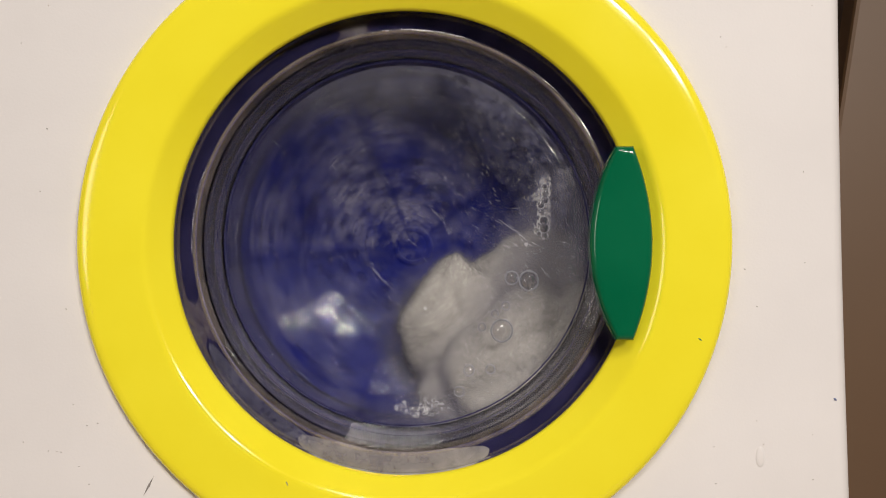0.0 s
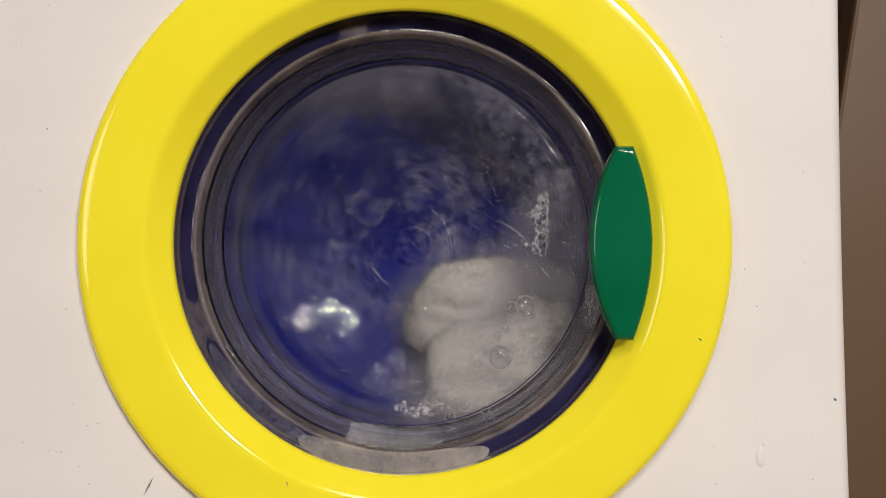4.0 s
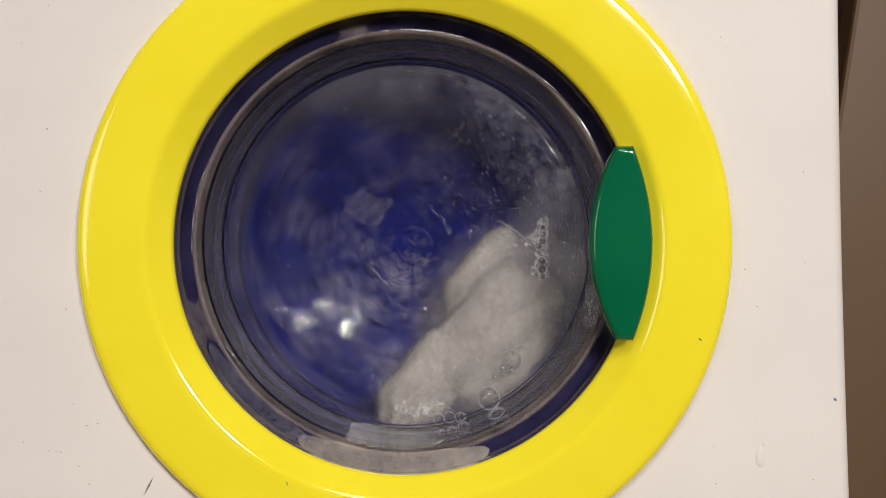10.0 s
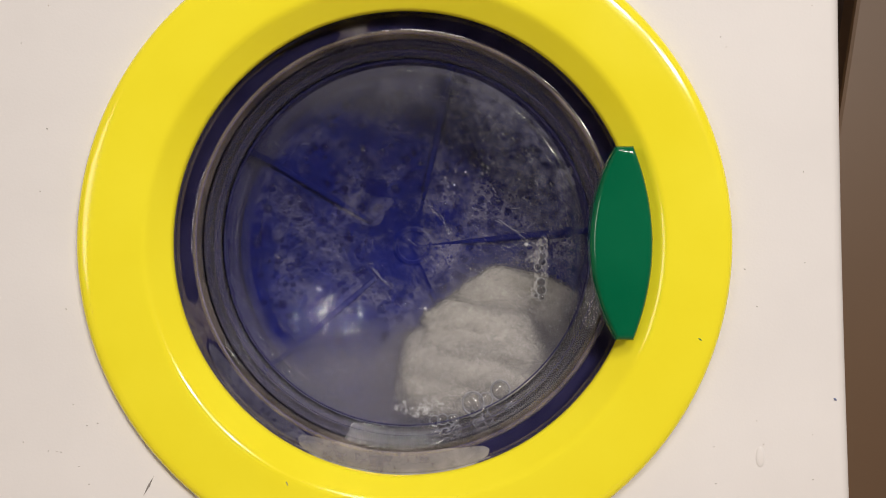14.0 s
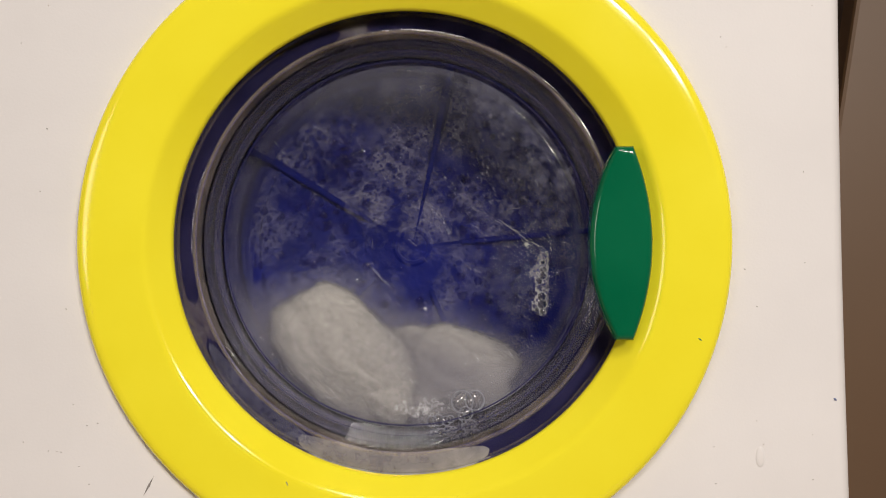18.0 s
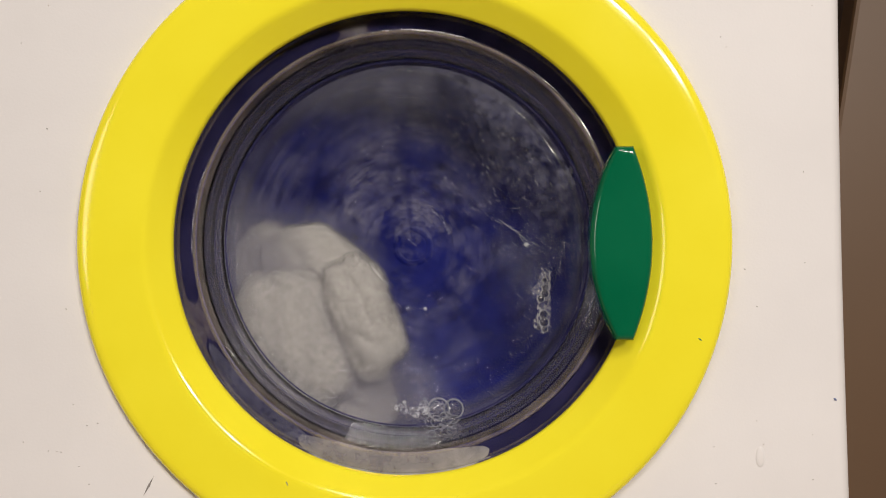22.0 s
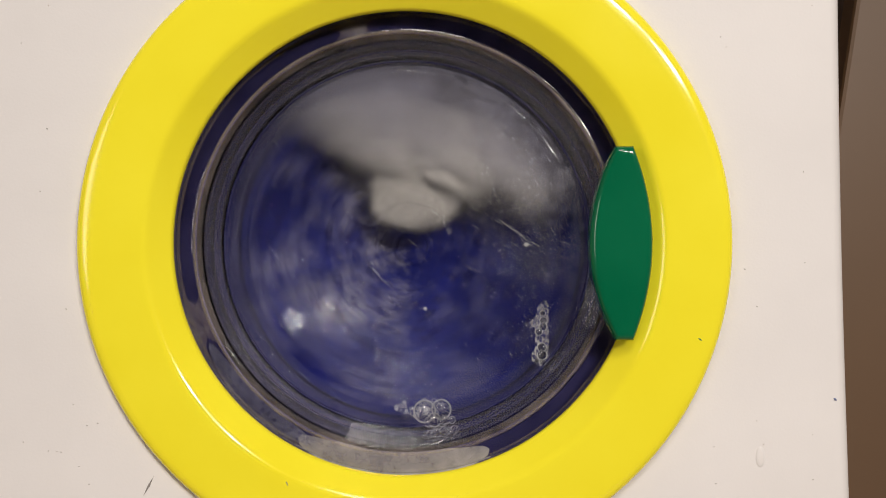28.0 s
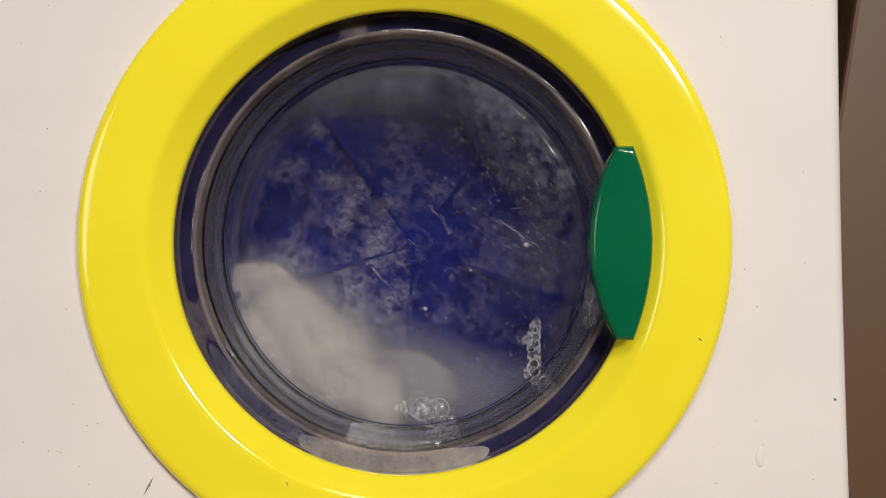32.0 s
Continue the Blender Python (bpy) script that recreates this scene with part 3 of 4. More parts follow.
            f = (0.218 + y) / (0.218 + v.co.y)
            v.co = (v.co.x * f, y, v.co.z * f)
    return d


drum_ob = drum()


def pool():
    """The water that gathers low in the drum: a milky sheet with an uneven surface line."""
    p = thing("pooled_water", AXIS, "milky grey water gathered low in the drum", "water")
    for k, (y, r) in enumerate(((0.0192, 0.0490), (0.0228, 0.0485), (0.0242, 0.0484), (0.0256, 0.0482), (0.0275, 0.0481), (0.0330, 0.0475), (0.0410, 0.0464))):
        bm, prev = bmesh.new(), None
        for i in range(61):
            x = (r - 0.0006) * (i / 30 - 1)
            low = -math.sqrt(r * r - x * x)
            top = max(low + 0.0002, -0.0165 + 0.003 * noise.noise((x * 60, 3.3, k * 2.1)) + 0.0012 * noise.noise((x * 240, 1.3, k)))
            col = [bm.verts.new((x, y - 0.0003 * math.sin(math.pi * j / 6), low + (top - low) * j / 6)) for j in range(7)]
            if prev:
                for j in range(6):
                    bm.faces.new((prev[j], col[j], col[j + 1], prev[j + 1]))
            prev = col
        o = smooth(part("milky_sheet", bm, MIST, p), 80)
        o.visible_shadow = False
    for y, r0, r1 in ((0.0092, 0.0482, 0.0497), (0.0120, 0.0474, 0.0497), (0.0155, 0.0466, 0.0494)):
        o = part("milky_collar", revolved([(r0, y), (r1, y)], 60, 200, 340), MILK, p)
        o.visible_shadow = False
    return p


pool_ob = pool()


# ---------------------------------------------------------------- the laundry
def fold(name, parent, rx, rz, ry, seed, lather=False):
    """One stiffly wet fold of the cloth: a pad with creases and a drooping hem."""
    bm = bmesh.new()
    bmesh.ops.create_icosphere(bm, subdivisions=5, radius=1.0)
    for v in bm.verts:
        p = v.co.copy()
        a = Vector((p.x * 1.3 + seed, p.y * 0.8, p.z * 1.3 - seed))
        edge = 1 + 0.26 * noise.noise(a) + 0.08 * noise.noise(a * 2.4)
        sway = 0.7 * noise.noise(a * 0.8)
        crease = min(1.0, 2.2 * abs(noise.noise(Vector((p.x * 0.9 + sway + seed * 2, seed, p.z * 1.35 - sway)))))
        relief = 0.78 + 0.24 * crease + 0.06 * noise.noise(a * 4) + 0.02 * noise.noise(a * 13)
        # superellipse: flatter face, fuller rim
        flat = math.copysign(abs(p.y) ** 0.9, p.y)
        v.co = Vector((p.x * rx * edge, flat * ry * relief, p.z * rz * edge))
    bm.normal_update()
    shells = []
    for out, mat in ((0.0006, NAP), (0.0013, NAP_THIN)):
        nap = bm.copy()
        for v, w in zip(nap.verts, bm.verts):
            v.co = w.co + w.normal * out
        shells.append((nap, mat))
    ob = smooth(part(name, bm, CLOTH, parent), 180)
    for nap, mat in shells:
        o = smooth(part("nap", nap, mat, ob, "fuzzy terry loops"), 180)
        o.visible_shadow = False
    if lather:
        bm = bmesh.new()
        patch(bm, 0, 0, 0, rx * 1.55, rz * 1.6, 0, seed, 0.3, 10, 48)
        for v in bm.verts:
            v.co.y = ry * (0.1 + 0.15 * ((v.co.x / rx) ** 2 + (v.co.z / rz) ** 2))
        o = smooth(part("lather", bm, FRINGE, ob, "thin milky lather round the cloth"), 180)
        o.visible_shadow = False
    return ob


def laundry():
    c = thing("wet_cloth", AXIS, "wet white terry cloth tumbling in folds inside the drum", "cloth")
    return [fold("fold", c, 0.0190, 0.0140, 0.0105, 1.3, True), fold("fold", c, 0.0170, 0.0130, 0.0110, 4.1, True), fold("fold", c, 0.0170, 0.0085, 0.0085, 7.9),
            fold("fold", c, 0.0180, 0.0110, 0.0100, 10.2), fold("fold", c, 0.0220, 0.0160, 0.0075, 21.4)]


folds = laundry()


# ---------------------------------------------------------------- bubbles on the glass
def soap_bubble(r, label, twin=False):
    bm = bmesh.new()
    hoop(bm, 0, 0, 0, r, max(r * 0.09, 0.00012), 1.05)
    b = thing("soap_bubble", AXIS, label, "bubble", "bubbles on the glass")
    o = smooth(part("rim", bm, RIM, b))
    bm = bmesh.new()
    dome(bm, 0, 0, 0, r * 0.98, 0.7, 6, 24)
    if twin:
        dome(bm, r * 0.3, -r * 1.1, 0, r * 0.6, 0.7, 5, 16)
        rng = random.Random(3)
        for k in range(16):
            a = rng.uniform(0, 6.28)
            dome(bm, r * 0.85 * math.cos(a), r * 0.85 * math.sin(a), 0, r * rng.uniform(0.1, 0.2), 0.8, 3, 8)
    o = smooth(part("skin", bm, CLEAR_BUBBLE, b), 80)
    o.visible_shadow = False
    return b


def foam_cluster():
    """A flat net of fine foam with a few wide bubbles, one above the other."""
    b = thing("foam_cluster", AXIS, "small upright cluster of soap foam on the clear bowl", "foam")
    left = [(-1.0, -0.0002), (-0.93, 0.0014), (-0.8, 0.0022), (-0.6, 0.0024), (-0.45, 0.0014), (-0.1, 0.0014), (0.1, 0.0017), (0.18, 0.0036), (0.25, 0.0040), (0.33, 0.0026), (0.5, 0.0013), (0.75, 0.0008), (1.0, -0.0010)]
    bm, prev = bmesh.new(), None
    for i in range(81):
        v = -1 + i / 40
        w = 0.00025 * noise.noise((v * 9, 4.0, 0))
        x0, x1 = -between(left, v) + w, (0.0019 + w) * min(1.0, 5 * (1.03 - abs(v))) ** 0.5
        row = [bm.verts.new((x0 + (x1 - x0) * f / 6, 0, v * 0.0084)) for f in range(7)]
        if prev:
            for f in range(6):
                bm.faces.new((prev[f], row[f], row[f + 1], prev[f + 1]))
        prev = row
    o = part("foam_net", bm, FOAM_NET, b)
    o.visible_shadow = False
    bm, bd = bmesh.new(), bmesh.new()
    for x, z, r in ((0.0004, 0.0048, 0.0007), (0.0006, 0.0030, 0.0009), (0.0005, 0.0015, 0.0010), (-0.0005, 0.0002, 0.0009), (0.0002, -0.0036, 0.0011), (0.0003, -0.0055, 0.0012), (0.0004, -0.0073, 0.0008), (-0.0010, -0.0068, 0.0006)):
        hoop(bm, x, z, -0.0001, r, r * 0.09, 0.92, 24, 6)
        dome(bd, x, z, -0.0001, r * 0.97, 0.6, 5, 16)
    smooth(part("bubble_rims", bm, FOAM_RIM, b))["kind"] = "stuff"
    o = smooth(part("bubbles", bd, DARK_BUBBLE, b), 80)
    o["kind"], o.visible_shadow = "stuff", False
    return b


def bottom_foam():
    b = thing("foam_patch", AXIS, "low white foam resting along the bottom edge of the clear bowl", "foam")
    rng = random.Random(9)
    bm = bmesh.new()
    patch(bm, 0.0035, -0.0405, 0.0159, 0.0068, 0.0026, 4, 2.2, 0.5)
    part("froth", bm, SMEAR, b)
    bm = bmesh.new()
    for k in range(70):
        a, f = rng.uniform(0, 6.28), math.sqrt(rng.random())
        hoop(bm, 0.0035 + 0.0066 * f * math.cos(a), -0.0405 + 0.0022 * f * math.sin(a), 0.0158, rng.uniform(0.0002, 0.0005), 0.00005, 1.0, 12, 5)
    part("foam_rim", bm, FOAM_RIM, b)["kind"] = "stuff"
    return b


big_bubble = soap_bubble(0.0026, "large round soap bubble clinging to the glass")
twin_bubble = soap_bubble(0.0023, "soap bubble with smaller bubbles round it, on the glass", True)
oval_bubble = soap_bubble(0.0016, "oval soap bubble on the glass")
small_bubbles = [soap_bubble(r, "tiny soap bubble on the glass") for r in (0.0009, 0.0008, 0.0010, 0.0013, 0.0011, 0.0012)]
cluster = foam_cluster()
bottom_foam()

# ---------------------------------------------------------------- what moves


# degrees, counter-clockwise as seen from the front, at the given seconds
DRUM_TURN = [(0, 250), (12.4, 8928), (13.2, 9590), (13.4, 9730), (13.55, 9820), (13.7, 9864), (17.35, 9864), (17.5, 9822), (17.8, 9620), (17.92, 9568), (18.0, 9576),
             (18.32, 9576), (18.6, 9500), (19.0, 9270), (26.5, 3780), (27.5, 2930), (30.9, -30), (31.2, -230), (31.4, -290), (31.8, -350), (32, -385)]
SPIN_1 = [(12.5, -45), (12.6, 25), (12.7, 70), (12.8, 115), (12.9, 220), (13.0, 305), (13.1, 365), (13.2, 425), (13.3, 490), (13.4, 565), (13.5, 625), (13.6, 660), (13.7, 670)]
SPIN_2 = [(26.4, 570), (26.7, 530), (27.0, 430), (27.3, 255), (27.5, 95), (27.6, -5), (27.7, -85), (27.8, -165), (27.9, -235), (28.0, -285), (28.1, -395), (28.2, -485), (28.3, -560), (28.4, -645),
          (28.5, -765), (28.6, -850), (28.7, -925), (28.8, -1005), (28.9, -1120), (29.0, -1210), (29.1, -1280), (29.2, -1365), (29.3, -1485), (29.4, -1585), (29.5, -1645), (29.6, -1745), (29.7, -1860), (29.8, -1945),
          (29.9, -2020), (30.0, -2115), (30.1, -2230), (30.2, -2315), (30.3, -2395), (30.5, -2590), (30.6, -2665), (30.7, -2725), (30.8, -2770), (30.9, -2820), (31.0, -2890), (31.1, -2965), (31.2, -3015), (31.3, -3045)]


# how far the front folds are flung back from the glass, in metres, at the given seconds
STAND_OFF = [(0, 0), (12.4, 0), (12.8, 0.008), (13.3, 0.008), (13.65, 0), (26.3, 0), (26.9, 0.012), (31.0, 0.012), (31.4, 0.0), (32, 0)]


# how hard the cloth is stirred
STIR = [(0, 1), (12.5, 1), (13.6, 0), (18.5, 0), (19.2, 0.3), (19.5, -1), (26.4, -1), (31.4, 0), (32, 0)]


def tumble(ob, depth, keys, fan, seed):
    """Rows of one fold: lying or tumbling by its keys (seconds, mm, mm, degrees), or pressed outwards and carried round while the drum spins."""
    rng = random.Random(seed)
    radius, off, lean = fan
    rows = []

    def lying(t):
        for (t0, x0, z0, a0), (t1, x1, z1, a1) in zip(keys, keys[1:]):
            if t0 <= t <= t1:
                f = (t - t0) / (t1 - t0)
                return x0 + (x1 - x0) * f, z0 + (z1 - z0) * f, a0 + (a1 - a0) * f
        return keys[-1][1:]

    def spinning(t, table, spread):
        a = between(table, t) + off * spread
        return radius * math.cos(radians(a)), radius * math.sin(radians(a)), a + lean

    keyed = {k[0] for k in keys}
    times = sorted(keyed | {i / 20 for i in range(252, 274)} | {i / 20 for i in range(531, 626)} | {i / 12 for i in range(385)})
    sway = [rng.uniform(0.5, 1.0), rng.uniform(-0.6, 0.6), rng.uniform(0.4, 1.0), rng.uniform(-0.5, 0.5), rng.uniform(-16, 16), rng.uniform(-9, 9)]
    for t in times:
        if 12.55 < t < 13.65:
            x, z, a = spinning(t, SPIN_1, 0.35)
        elif 26.5 < t < 31.28:
            x, z, a = spinning(t, SPIN_2, 0.62)
        else:
            x, z, a = lying(t)
            # dragged along by the drum and falling back, twice a second
            push = between(STIR, t)
            u, v = math.sin(4 * math.pi * t), math.sin(6 * math.pi * t)
            x += abs(push) * (1.6 * sway[0] * u + 1.2 * sway[1] * v)
            z += abs(push) * (2.6 * sway[2] * u + 1.5 * sway[3] * v)
            a += push * (sway[4] * u + sway[5] * v)
        rows.append((t, pose(x / 1000, depth + (between(STAND_OFF, t) if depth < 0.03 else 0), z / 1000, 0, -a, 0)))
    walk(ob, rows)


def slide(ob, keys):
    walk(ob, [(t, Matrix.Translation(AXIS + Vector((x / 1000, 0.01595, z / 1000)))) for t, x, z in keys])


def lean_of_pool(t):
    """The water is dragged along by the drum, and flung round with the cloth while it spins."""
    if 12.5 <= t <= 13.7:
        return between(SPIN_1, t) + 90
    if 26.4 <= t <= 31.3:
        return between(SPIN_2, t) + 90
    return between([(0, 58), (12.5, 58), (13.65, 760), (14.1, 722), (17.3, 720), (17.7, 692), (18.1, 714), (18.4, 706), (18.9, 668), (19.2, 668), (23, 676), (26.4, 670), (31.3, -2955), (32, -2900)], t)


def motions():
    at = AXIS + Vector((0, 0, -0.0006))
    walk(drum_ob, [(k / 20, Matrix.Translation(at) @ pose(0, 0, 0, 0, -between(DRUM_TURN, k / 20), 0)) for k in range(641)])
    walk(pool_ob, [(k / 20, Matrix.Translation(AXIS) @ pose(0, 0, 0, 0, -lean_of_pool(k / 20), 0)) for k in range(641)])
    tumble(folds[0], 0.0290, [
        (0, 26.4, -29.1, 50), (1, 24.2, -29.1, 40), (2, 11.0, -26.2, 80), (3, 24.2, -34.2, 10), (6, 19.8, -27.6, 50), (7, 18.4, -30.6, 20),
        (8, 12.5, -18.1, 20), (9, 16.2, -27.6, 25), (10, 22.8, -24.7, 60), (11, 19.1, -13.0, 75), (12, 15.4, -21.8, -10), (12.5, 16.9, -23.2, 0),
        (13.7, 15.4, -32.8, 15), (14.6, 16.2, -32.8, 15), (16.4, 0.8, -37.9, 15), (17.35, 0.8, -37.9, 15), (17.5, -26.3, -29.1, -15), (17.6, -36.6, -14.4, -50),
        (17.7, -31.5, -10.8, -80), (17.8, -30.7, -7.1, -85), (17.9, -27.1, -19.6, -50), (18, -17.8, -28.4, -35), (18.3, -17.1, -29.1, -32), (18.45, -20.0, -26.5, -48),
        (18.6, -29.3, -14.4, -80), (18.8, -27.8, -10.1, -65), (19, -25.9, 11.2, 78), (19.2, -20.5, -23.2, -40), (19.4, -22.7, -21.8, -60), (20, -30.0, -27.6, -55),
        (21, -31.5, -23.2, -60), (22, -30.0, -24.7, -60), (23, -32.2, -27.6, -50), (24, -30.0, -24.7, -65), (25, -25.6, -24.7, -60), (26, -26.3, -24.7, -60),
        (31.3, -22.7, -13.0, -60), (31.4, -27.4, 2.4, 78), (31.6, -24.4, -0.5, 78), (31.8, -25.9, 7.5, 78), (32, -27.1, -27.6, -30)], (28, 24, 70), 1)
    tumble(folds[1], 0.0380, [
        (0, 11.1, -20.9, 65), (1, 12.6, -13.3, 20), (2, 30.8, -25.4, 0), (3, 9.6, -17.1, 10), (6, 29.2, -16.4, 30), (7, 11.1, -20.1, 30),
        (8, 23.2, -31.5, 0), (9, 26.2, -20.9, 0), (10, 23.2, -13.3, 60), (11, 26.2, -28.4, 70), (12, 23.2, -7.3, 10), (12.5, 23.2, -10.3, 0),
        (13.7, 27.0, -19.4, -5), (14.6, 27.0, -19.7, -5), (16.4, 18.7, -29.2, -10), (17.35, 18.7, -29.2, -10), (17.5, -13.1, -44.3, 10), (17.6, -33.4, -25.4, -50),
        (17.7, -28.2, -21.6, -80), (17.8, -27.4, -17.9, -85), (17.9, -13.8, -34.5, -25), (18, 11.9, -35.2, -10), (18.3, 11.9, -35.7, -10), (18.45, -6.6, -41.6, -23),
        (18.6, -25.9, -25.4, -80), (18.8, -24.4, -20.9, -65), (19, -37.2, -5.8, 90), (19.2, -16.8, -34.5, -40), (19.4, -19.1, -33.0, -60), (20, -25.1, -13.3, -30),
        (21, -28.2, -8.8, -35), (22, -25.1, -8.8, -30), (23, -20.6, -14.8, -65), (24, -23.6, -13.3, -20), (25, -29.7, -13.3, -30), (26, -29.7, -13.3, -30),
        (31.3, -19.1, -23.9, -60), (31.4, -38.7, -14.8, 90), (31.6, -35.7, -17.9, 90), (31.8, -37.2, -9.6, 90), (32, -38.7, -19.4, -40)], (29, -24, 110), 2)
    tumble(folds[2], 0.0275, [
        (0, 43.3, -24.7, 60), (1, 40.4, -18.8, 50), (2, 34.5, -15.9, 10), (3, 38.9, -32.0, 20), (6, 6.6, -18.8, 85), (7, 37.4, -30.6, 40),
        (8, 33.0, -27.6, 60), (9, 37.4, -27.6, 50), (10, 5.2, -36.4, 45), (11, 9.6, -32.0, 75), (12, 11.0, -36.4, 10), (12.5, 14.0, -36.4, 10),
        (13.7, 18.4, -24.7, -15), (14.6, 18.4, -25.0, -15), (16.4, -5.1, -37.9, 60), (17.35, -5.1, -37.9, 60), (17.5, -21.2, -35.0, -15), (17.6, -31.5, -20.3, -50),
        (17.7, -26.3, -16.6, -80), (17.8, -25.6, -13.0, -85), (17.9, -21.9, -25.4, -50), (18, -12.4, -33.5, -40), (18.3, -12.4, -33.5, -40), (18.45, -14.9, -32.3, -48),
        (18.6, -24.1, -20.3, -80), (18.8, -22.7, -15.9, -65), (19, -18.3, -15.9, 78), (19.2, -15.3, -29.1, -40), (19.4, -17.5, -27.6, -60), (20, -10.9, -18.8, -75),
        (21, -13.9, -18.8, -75), (22, -12.4, -18.8, -75), (23, -12.4, -24.7, -80), (24, -10.9, -23.2, -85), (25, -12.4, -30.6, -70), (26, -12.4, -30.6, -70),
        (31.3, -17.5, -18.8, -60), (31.4, -19.7, -24.7, 78), (31.6, -16.8, -27.6, 78), (31.8, -18.3, -19.6, 78), (32, -15.3, -36.4, -35)], (36, 52, 80), 3)
    tumble(folds[3], 0.0370, [
        (0, 21.7, -39.0, 10), (1, 26.2, -39.0, 10), (2, 26.2, -39.0, 0), (3, 23.2, -39.0, 10), (6, 26.2, -37.5, 0), (7, 18.7, -39.0, 0),
        (8, 26.2, -39.0, 0), (9, 17.2, -39.0, 10), (10, 26.2, -37.5, 0), (11, 23.2, -39.0, 0), (12, 26.2, -37.5, 0), (12.5, 26.2, -37.5, 0),
        (13.7, 20.2, -40.5, 0), (14.6, 20.2, -40.5, 0), (16.4, 18.7, -40.5, 0), (17.35, 18.7, -40.5, 0), (17.5, -16.8, -46.6, 15), (17.6, -27.4, -31.5, -20),
        (17.7, -22.1, -27.7, -50), (17.8, -21.4, -23.9, -55), (17.9, -17.6, -36.8, -20), (18, -4.0, -40.5, 0), (18.3, -4.0, -40.5, 0), (18.45, -10.3, -43.9, -18),
        (18.6, -19.9, -31.5, -50), (18.8, -18.3, -26.9, -35), (19, -32.7, -26.9, 50), (19.2, -10.8, -40.5, -10), (19.4, -13.1, -39.0, -30), (20, -19.1, -39.0, -30),
        (21, -16.1, -37.5, -60), (22, -19.1, -39.0, -45), (23, -16.1, -40.5, -30), (24, -19.1, -40.5, -30), (25, -19.1, -40.5, -20), (26, -19.1, -40.5, -20),
        (31.3, -13.1, -30.0, -30), (31.4, -34.2, -36.0, 50), (31.6, -31.2, -39.0, 50), (31.8, -32.7, -30.7, 50), (32, -5.5, -40.5, 0)], (36, -50, 100), 4)
    tumble(folds[4], 0.0415, [
        (0, 29.6, -16.6, 30), (1, 26.5, -13.5, 10), (2, 26.5, -24.3, 0), (3, 23.4, -28.9, 0), (6, 34.2, -13.5, 60), (7, 26.5, -25.8, 30),
        (8, 20.4, -25.8, 0), (9, 31.1, -27.3, 0), (10, 34.2, -19.7, 60), (11, 29.6, -15.1, 70), (12, 31.1, -21.2, 45), (12.5, 31.1, -21.2, 45),
        (13.7, 31.1, -28.9, 0), (14.6, 31.1, -28.9, 0), (16.4, 6.6, -41.1, 0), (17.35, 6.6, -41.1, 0), (17.5, -26.4, -39.6, -15), (17.6, -37.2, -24.3, -50),
        (17.7, -31.8, -20.4, -80), (17.8, -31.0, -16.6, -85), (17.9, -27.2, -29.6, -50), (18, -5.7, -39.6, 0), (18.3, -5.7, -39.6, 0), (18.45, -19.8, -36.8, -48),
        (18.6, -29.5, -24.3, -80), (18.8, -28.0, -19.7, -65), (19, -28.7, 1.8, 90), (19.2, -20.3, -33.5, -40), (19.4, -22.6, -31.9, -60), (20, -31.8, -22.7, -40),
        (21, -31.8, -16.6, -40), (22, -31.8, -16.6, -40), (23, -34.9, -22.7, -40), (24, -31.8, -19.7, -40), (25, -34.9, -24.3, -40), (26, -34.9, -24.3, -40),
        (31.3, -22.6, -22.7, -60), (31.4, -30.3, -7.4, 90), (31.6, -27.2, -10.5, 90), (31.8, -28.7, -2.0, 90), (32, -31.8, -33.5, -30)], (26, 0, 0), 5)
    slide(big_bubble, [(0, 23.2, -21.5), (1, 23.2, -22.9), (2, 22.9, -24.2), (3, 22.9, -26.1), (6, 22.8, -32), (7, 22.8, -34.5), (8, 22.7, -36.5), (9, 21, -37.2), (10, 20, -38.2), (11, 18.3, -38.7), (12, 17.2, -39), (13, 16.5, -39.3), (14, 16.1, -39.3), (16.6, 14.6, -39.3), (18, 13.4, -39.1), (19, 12.5, -39.5), (20, 10.5, -40.9), (21, 9, -40.8), (22, 7.6, -40.9), (23, 6.2, -40.7), (25, 4.9, -41.1), (28, 4.2, -41.4), (32, 3.7, -40.9)])
    slide(twin_bubble, [(0, 29.8, -9.2), (1, 29.5, -10.8), (2, 29.4, -11.8), (3, 29.4, -13.6), (6, 27.4, -19), (7, 26.7, -21.3), (8, 26.3, -23.4), (9, 26.3, -26), (10, 25.6, -28.9), (11, 25.6, -31.3), (12, 24.9, -34.1), (13, 23.8, -35.1), (14, 22.8, -36.2), (16.6, 18.2, -38.2), (18, 16.5, -38.7), (19, 15.7, -39.1), (20, 14.3, -40.1), (21, 12.6, -40.5), (22, 11.3, -40.8), (23, 10.2, -40.7), (25, 9, -41.1), (28, 8.3, -40.9), (32, 7.8, -40.7)])
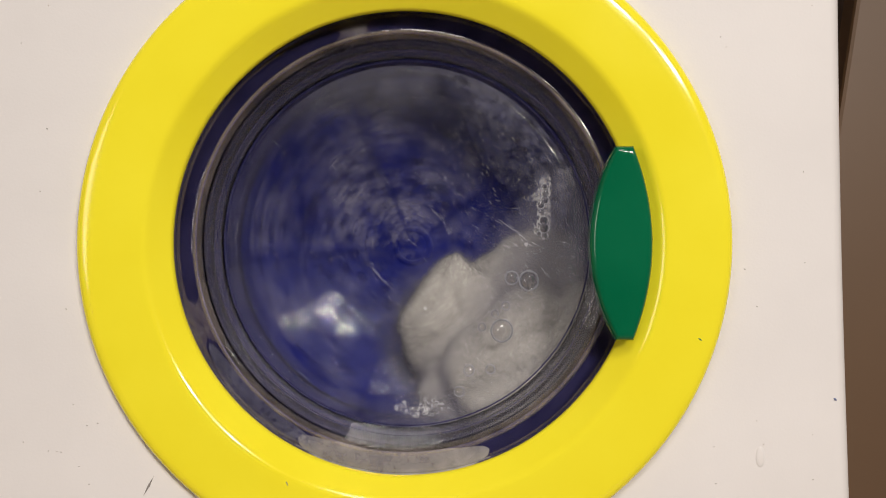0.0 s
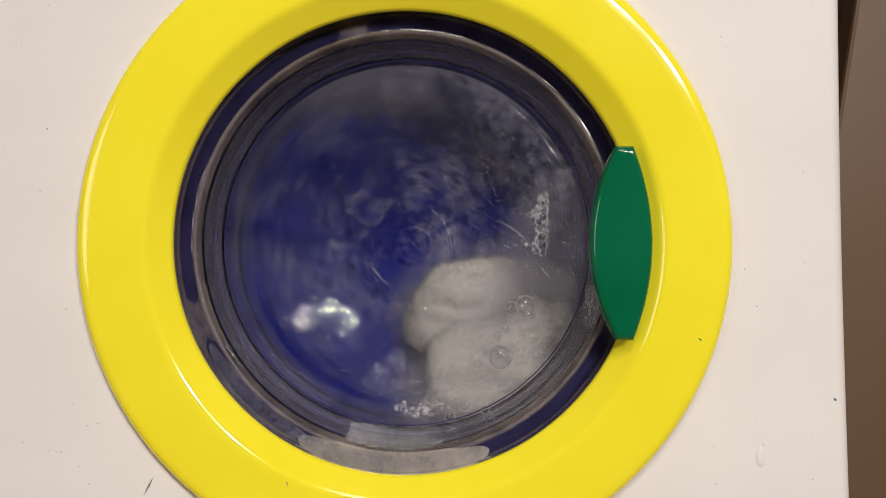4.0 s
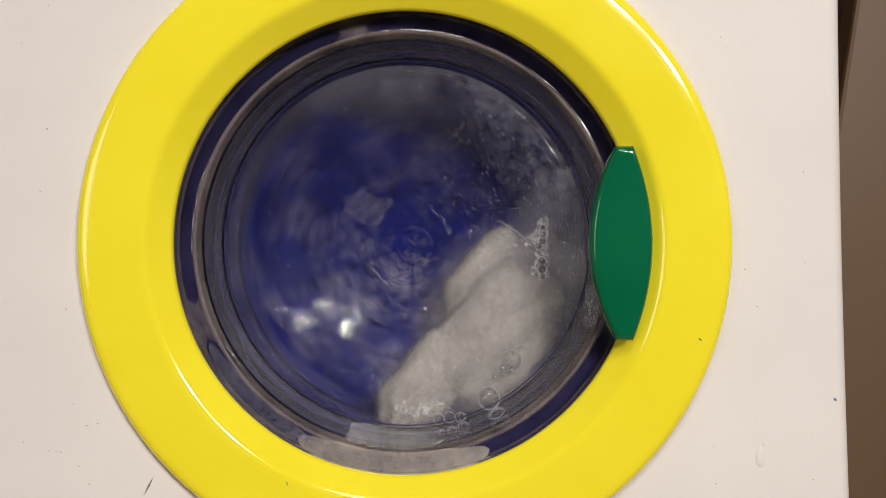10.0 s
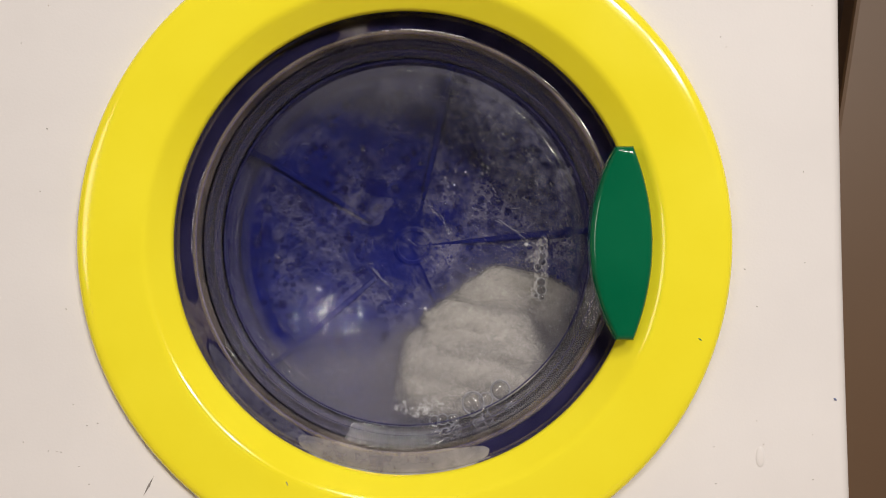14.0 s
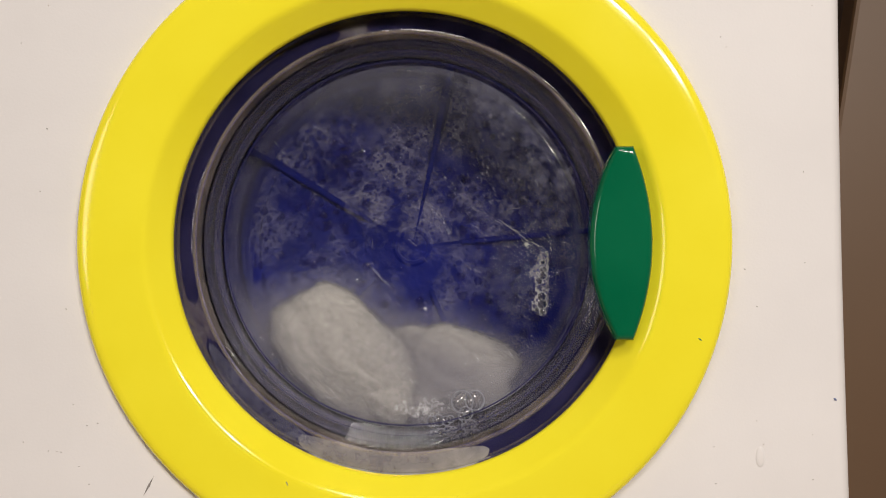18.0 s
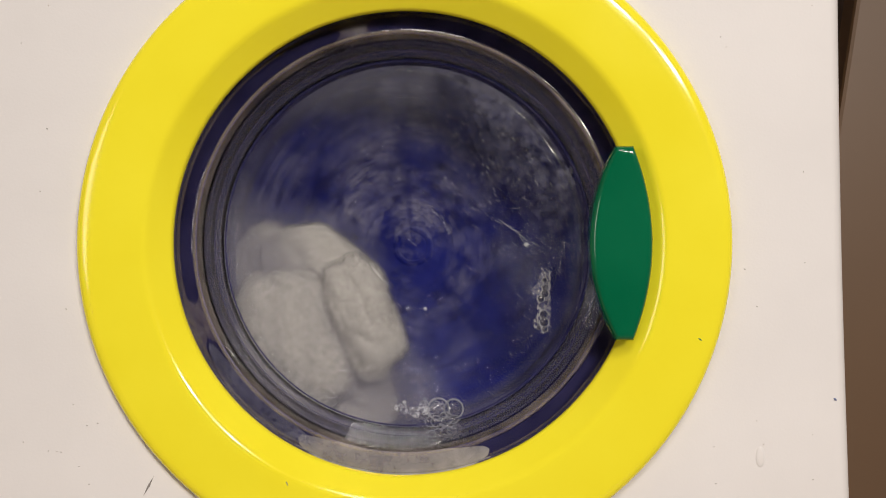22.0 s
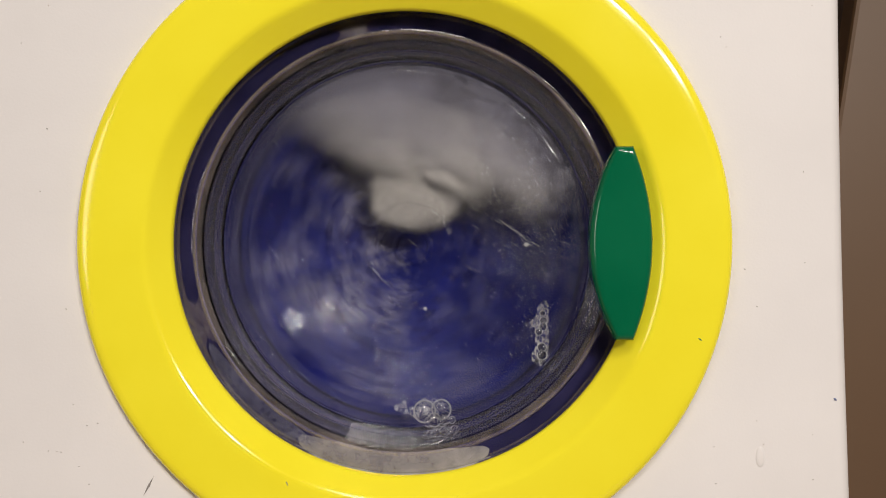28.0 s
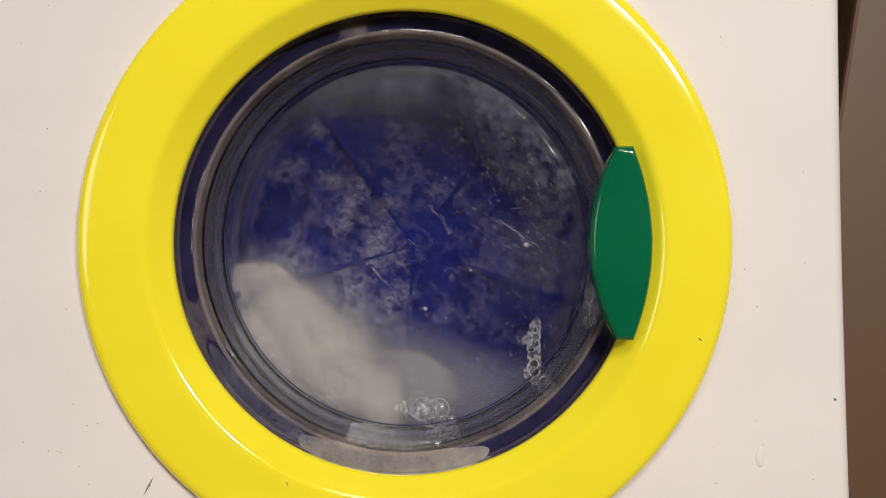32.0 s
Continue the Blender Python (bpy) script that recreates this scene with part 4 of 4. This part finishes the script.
    slide(oval_bubble, [(0, 25.6, -8.5), (1, 25.6, -10.4), (2, 25.4, -12.2), (3, 25.4, -14.1), (6, 26, -20.6), (7, 25.3, -23.1), (8, 25.2, -25.3), (9, 24.9, -28.1), (10, 24.3, -30.9), (11, 23.5, -33.1), (12, 22.4, -35.9), (13, 20.7, -37.6), (14, 19.3, -38.4), (16.6, 16.2, -40.7), (19, 13, -42.5), (23, 8.4, -43.2), (28, 6.5, -43.5), (32, 5.9, -43.2)])
    slide(cluster, [(0, 33.3, 9.2), (3, 33, 6.1), (6, 32.6, 3.2), (9, 32.8, 0.4), (11, 32.7, -2.3), (13, 32.6, -5.1), (14, 32.6, -6), (16.6, 32.8, -8.3), (18, 32.8, -9.5), (20, 33.1, -11.1), (22, 33.3, -13.9), (23, 33.3, -15.3), (25, 33.5, -18), (28, 32.8, -22), (29, 32.3, -23.4), (30, 31.9, -24.7), (31, 31.3, -25.7), (32, 30.9, -26.1)])
    slide(small_bubbles[0], [(0, 18.3, -20.6), (1, 17.9, -22.5), (3, 17.3, -27.1), (6, 16.8, -36.2), (8, 14.6, -42.5), (32, 9.5, -43.5)])
    slide(small_bubbles[1], [(0, 21.5, -17.3), (1, 21.7, -19), (3, 22, -21.7), (6, 22.7, -24.6), (8, 22.1, -27.8), (9, 21.8, -29.2), (10, 21.5, -33.1), (12, 17.9, -41.1), (32, 10.9, -43.5)])
    slide(small_bubbles[2], [(0, 24.2, -15.4), (1, 23.9, -16.5), (3, 23.9, -19.9), (6, 24.9, -23.6), (8, 24.3, -27.1), (10, 23.8, -30.6), (13, 20.1, -39.7), (20, 12.6, -43.3), (32, 8.1, -43.7)])
    slide(small_bubbles[3], [(0, 15.1, -31.3), (1, 15, -33.1), (3, 14.8, -37.9), (6, 12.6, -42.2), (32, 6.7, -43.9)])
    slide(small_bubbles[4], [(0, 20.4, -31), (1, 20.4, -33.4), (3, 20.1, -39.1), (6, 15.7, -42.1), (32, 8.4, -44)])
    slide(small_bubbles[5], [(0, 12.7, -36.5), (1, 12.6, -38.9), (3, 10.9, -42.5), (32, 5.3, -44)])


motions()
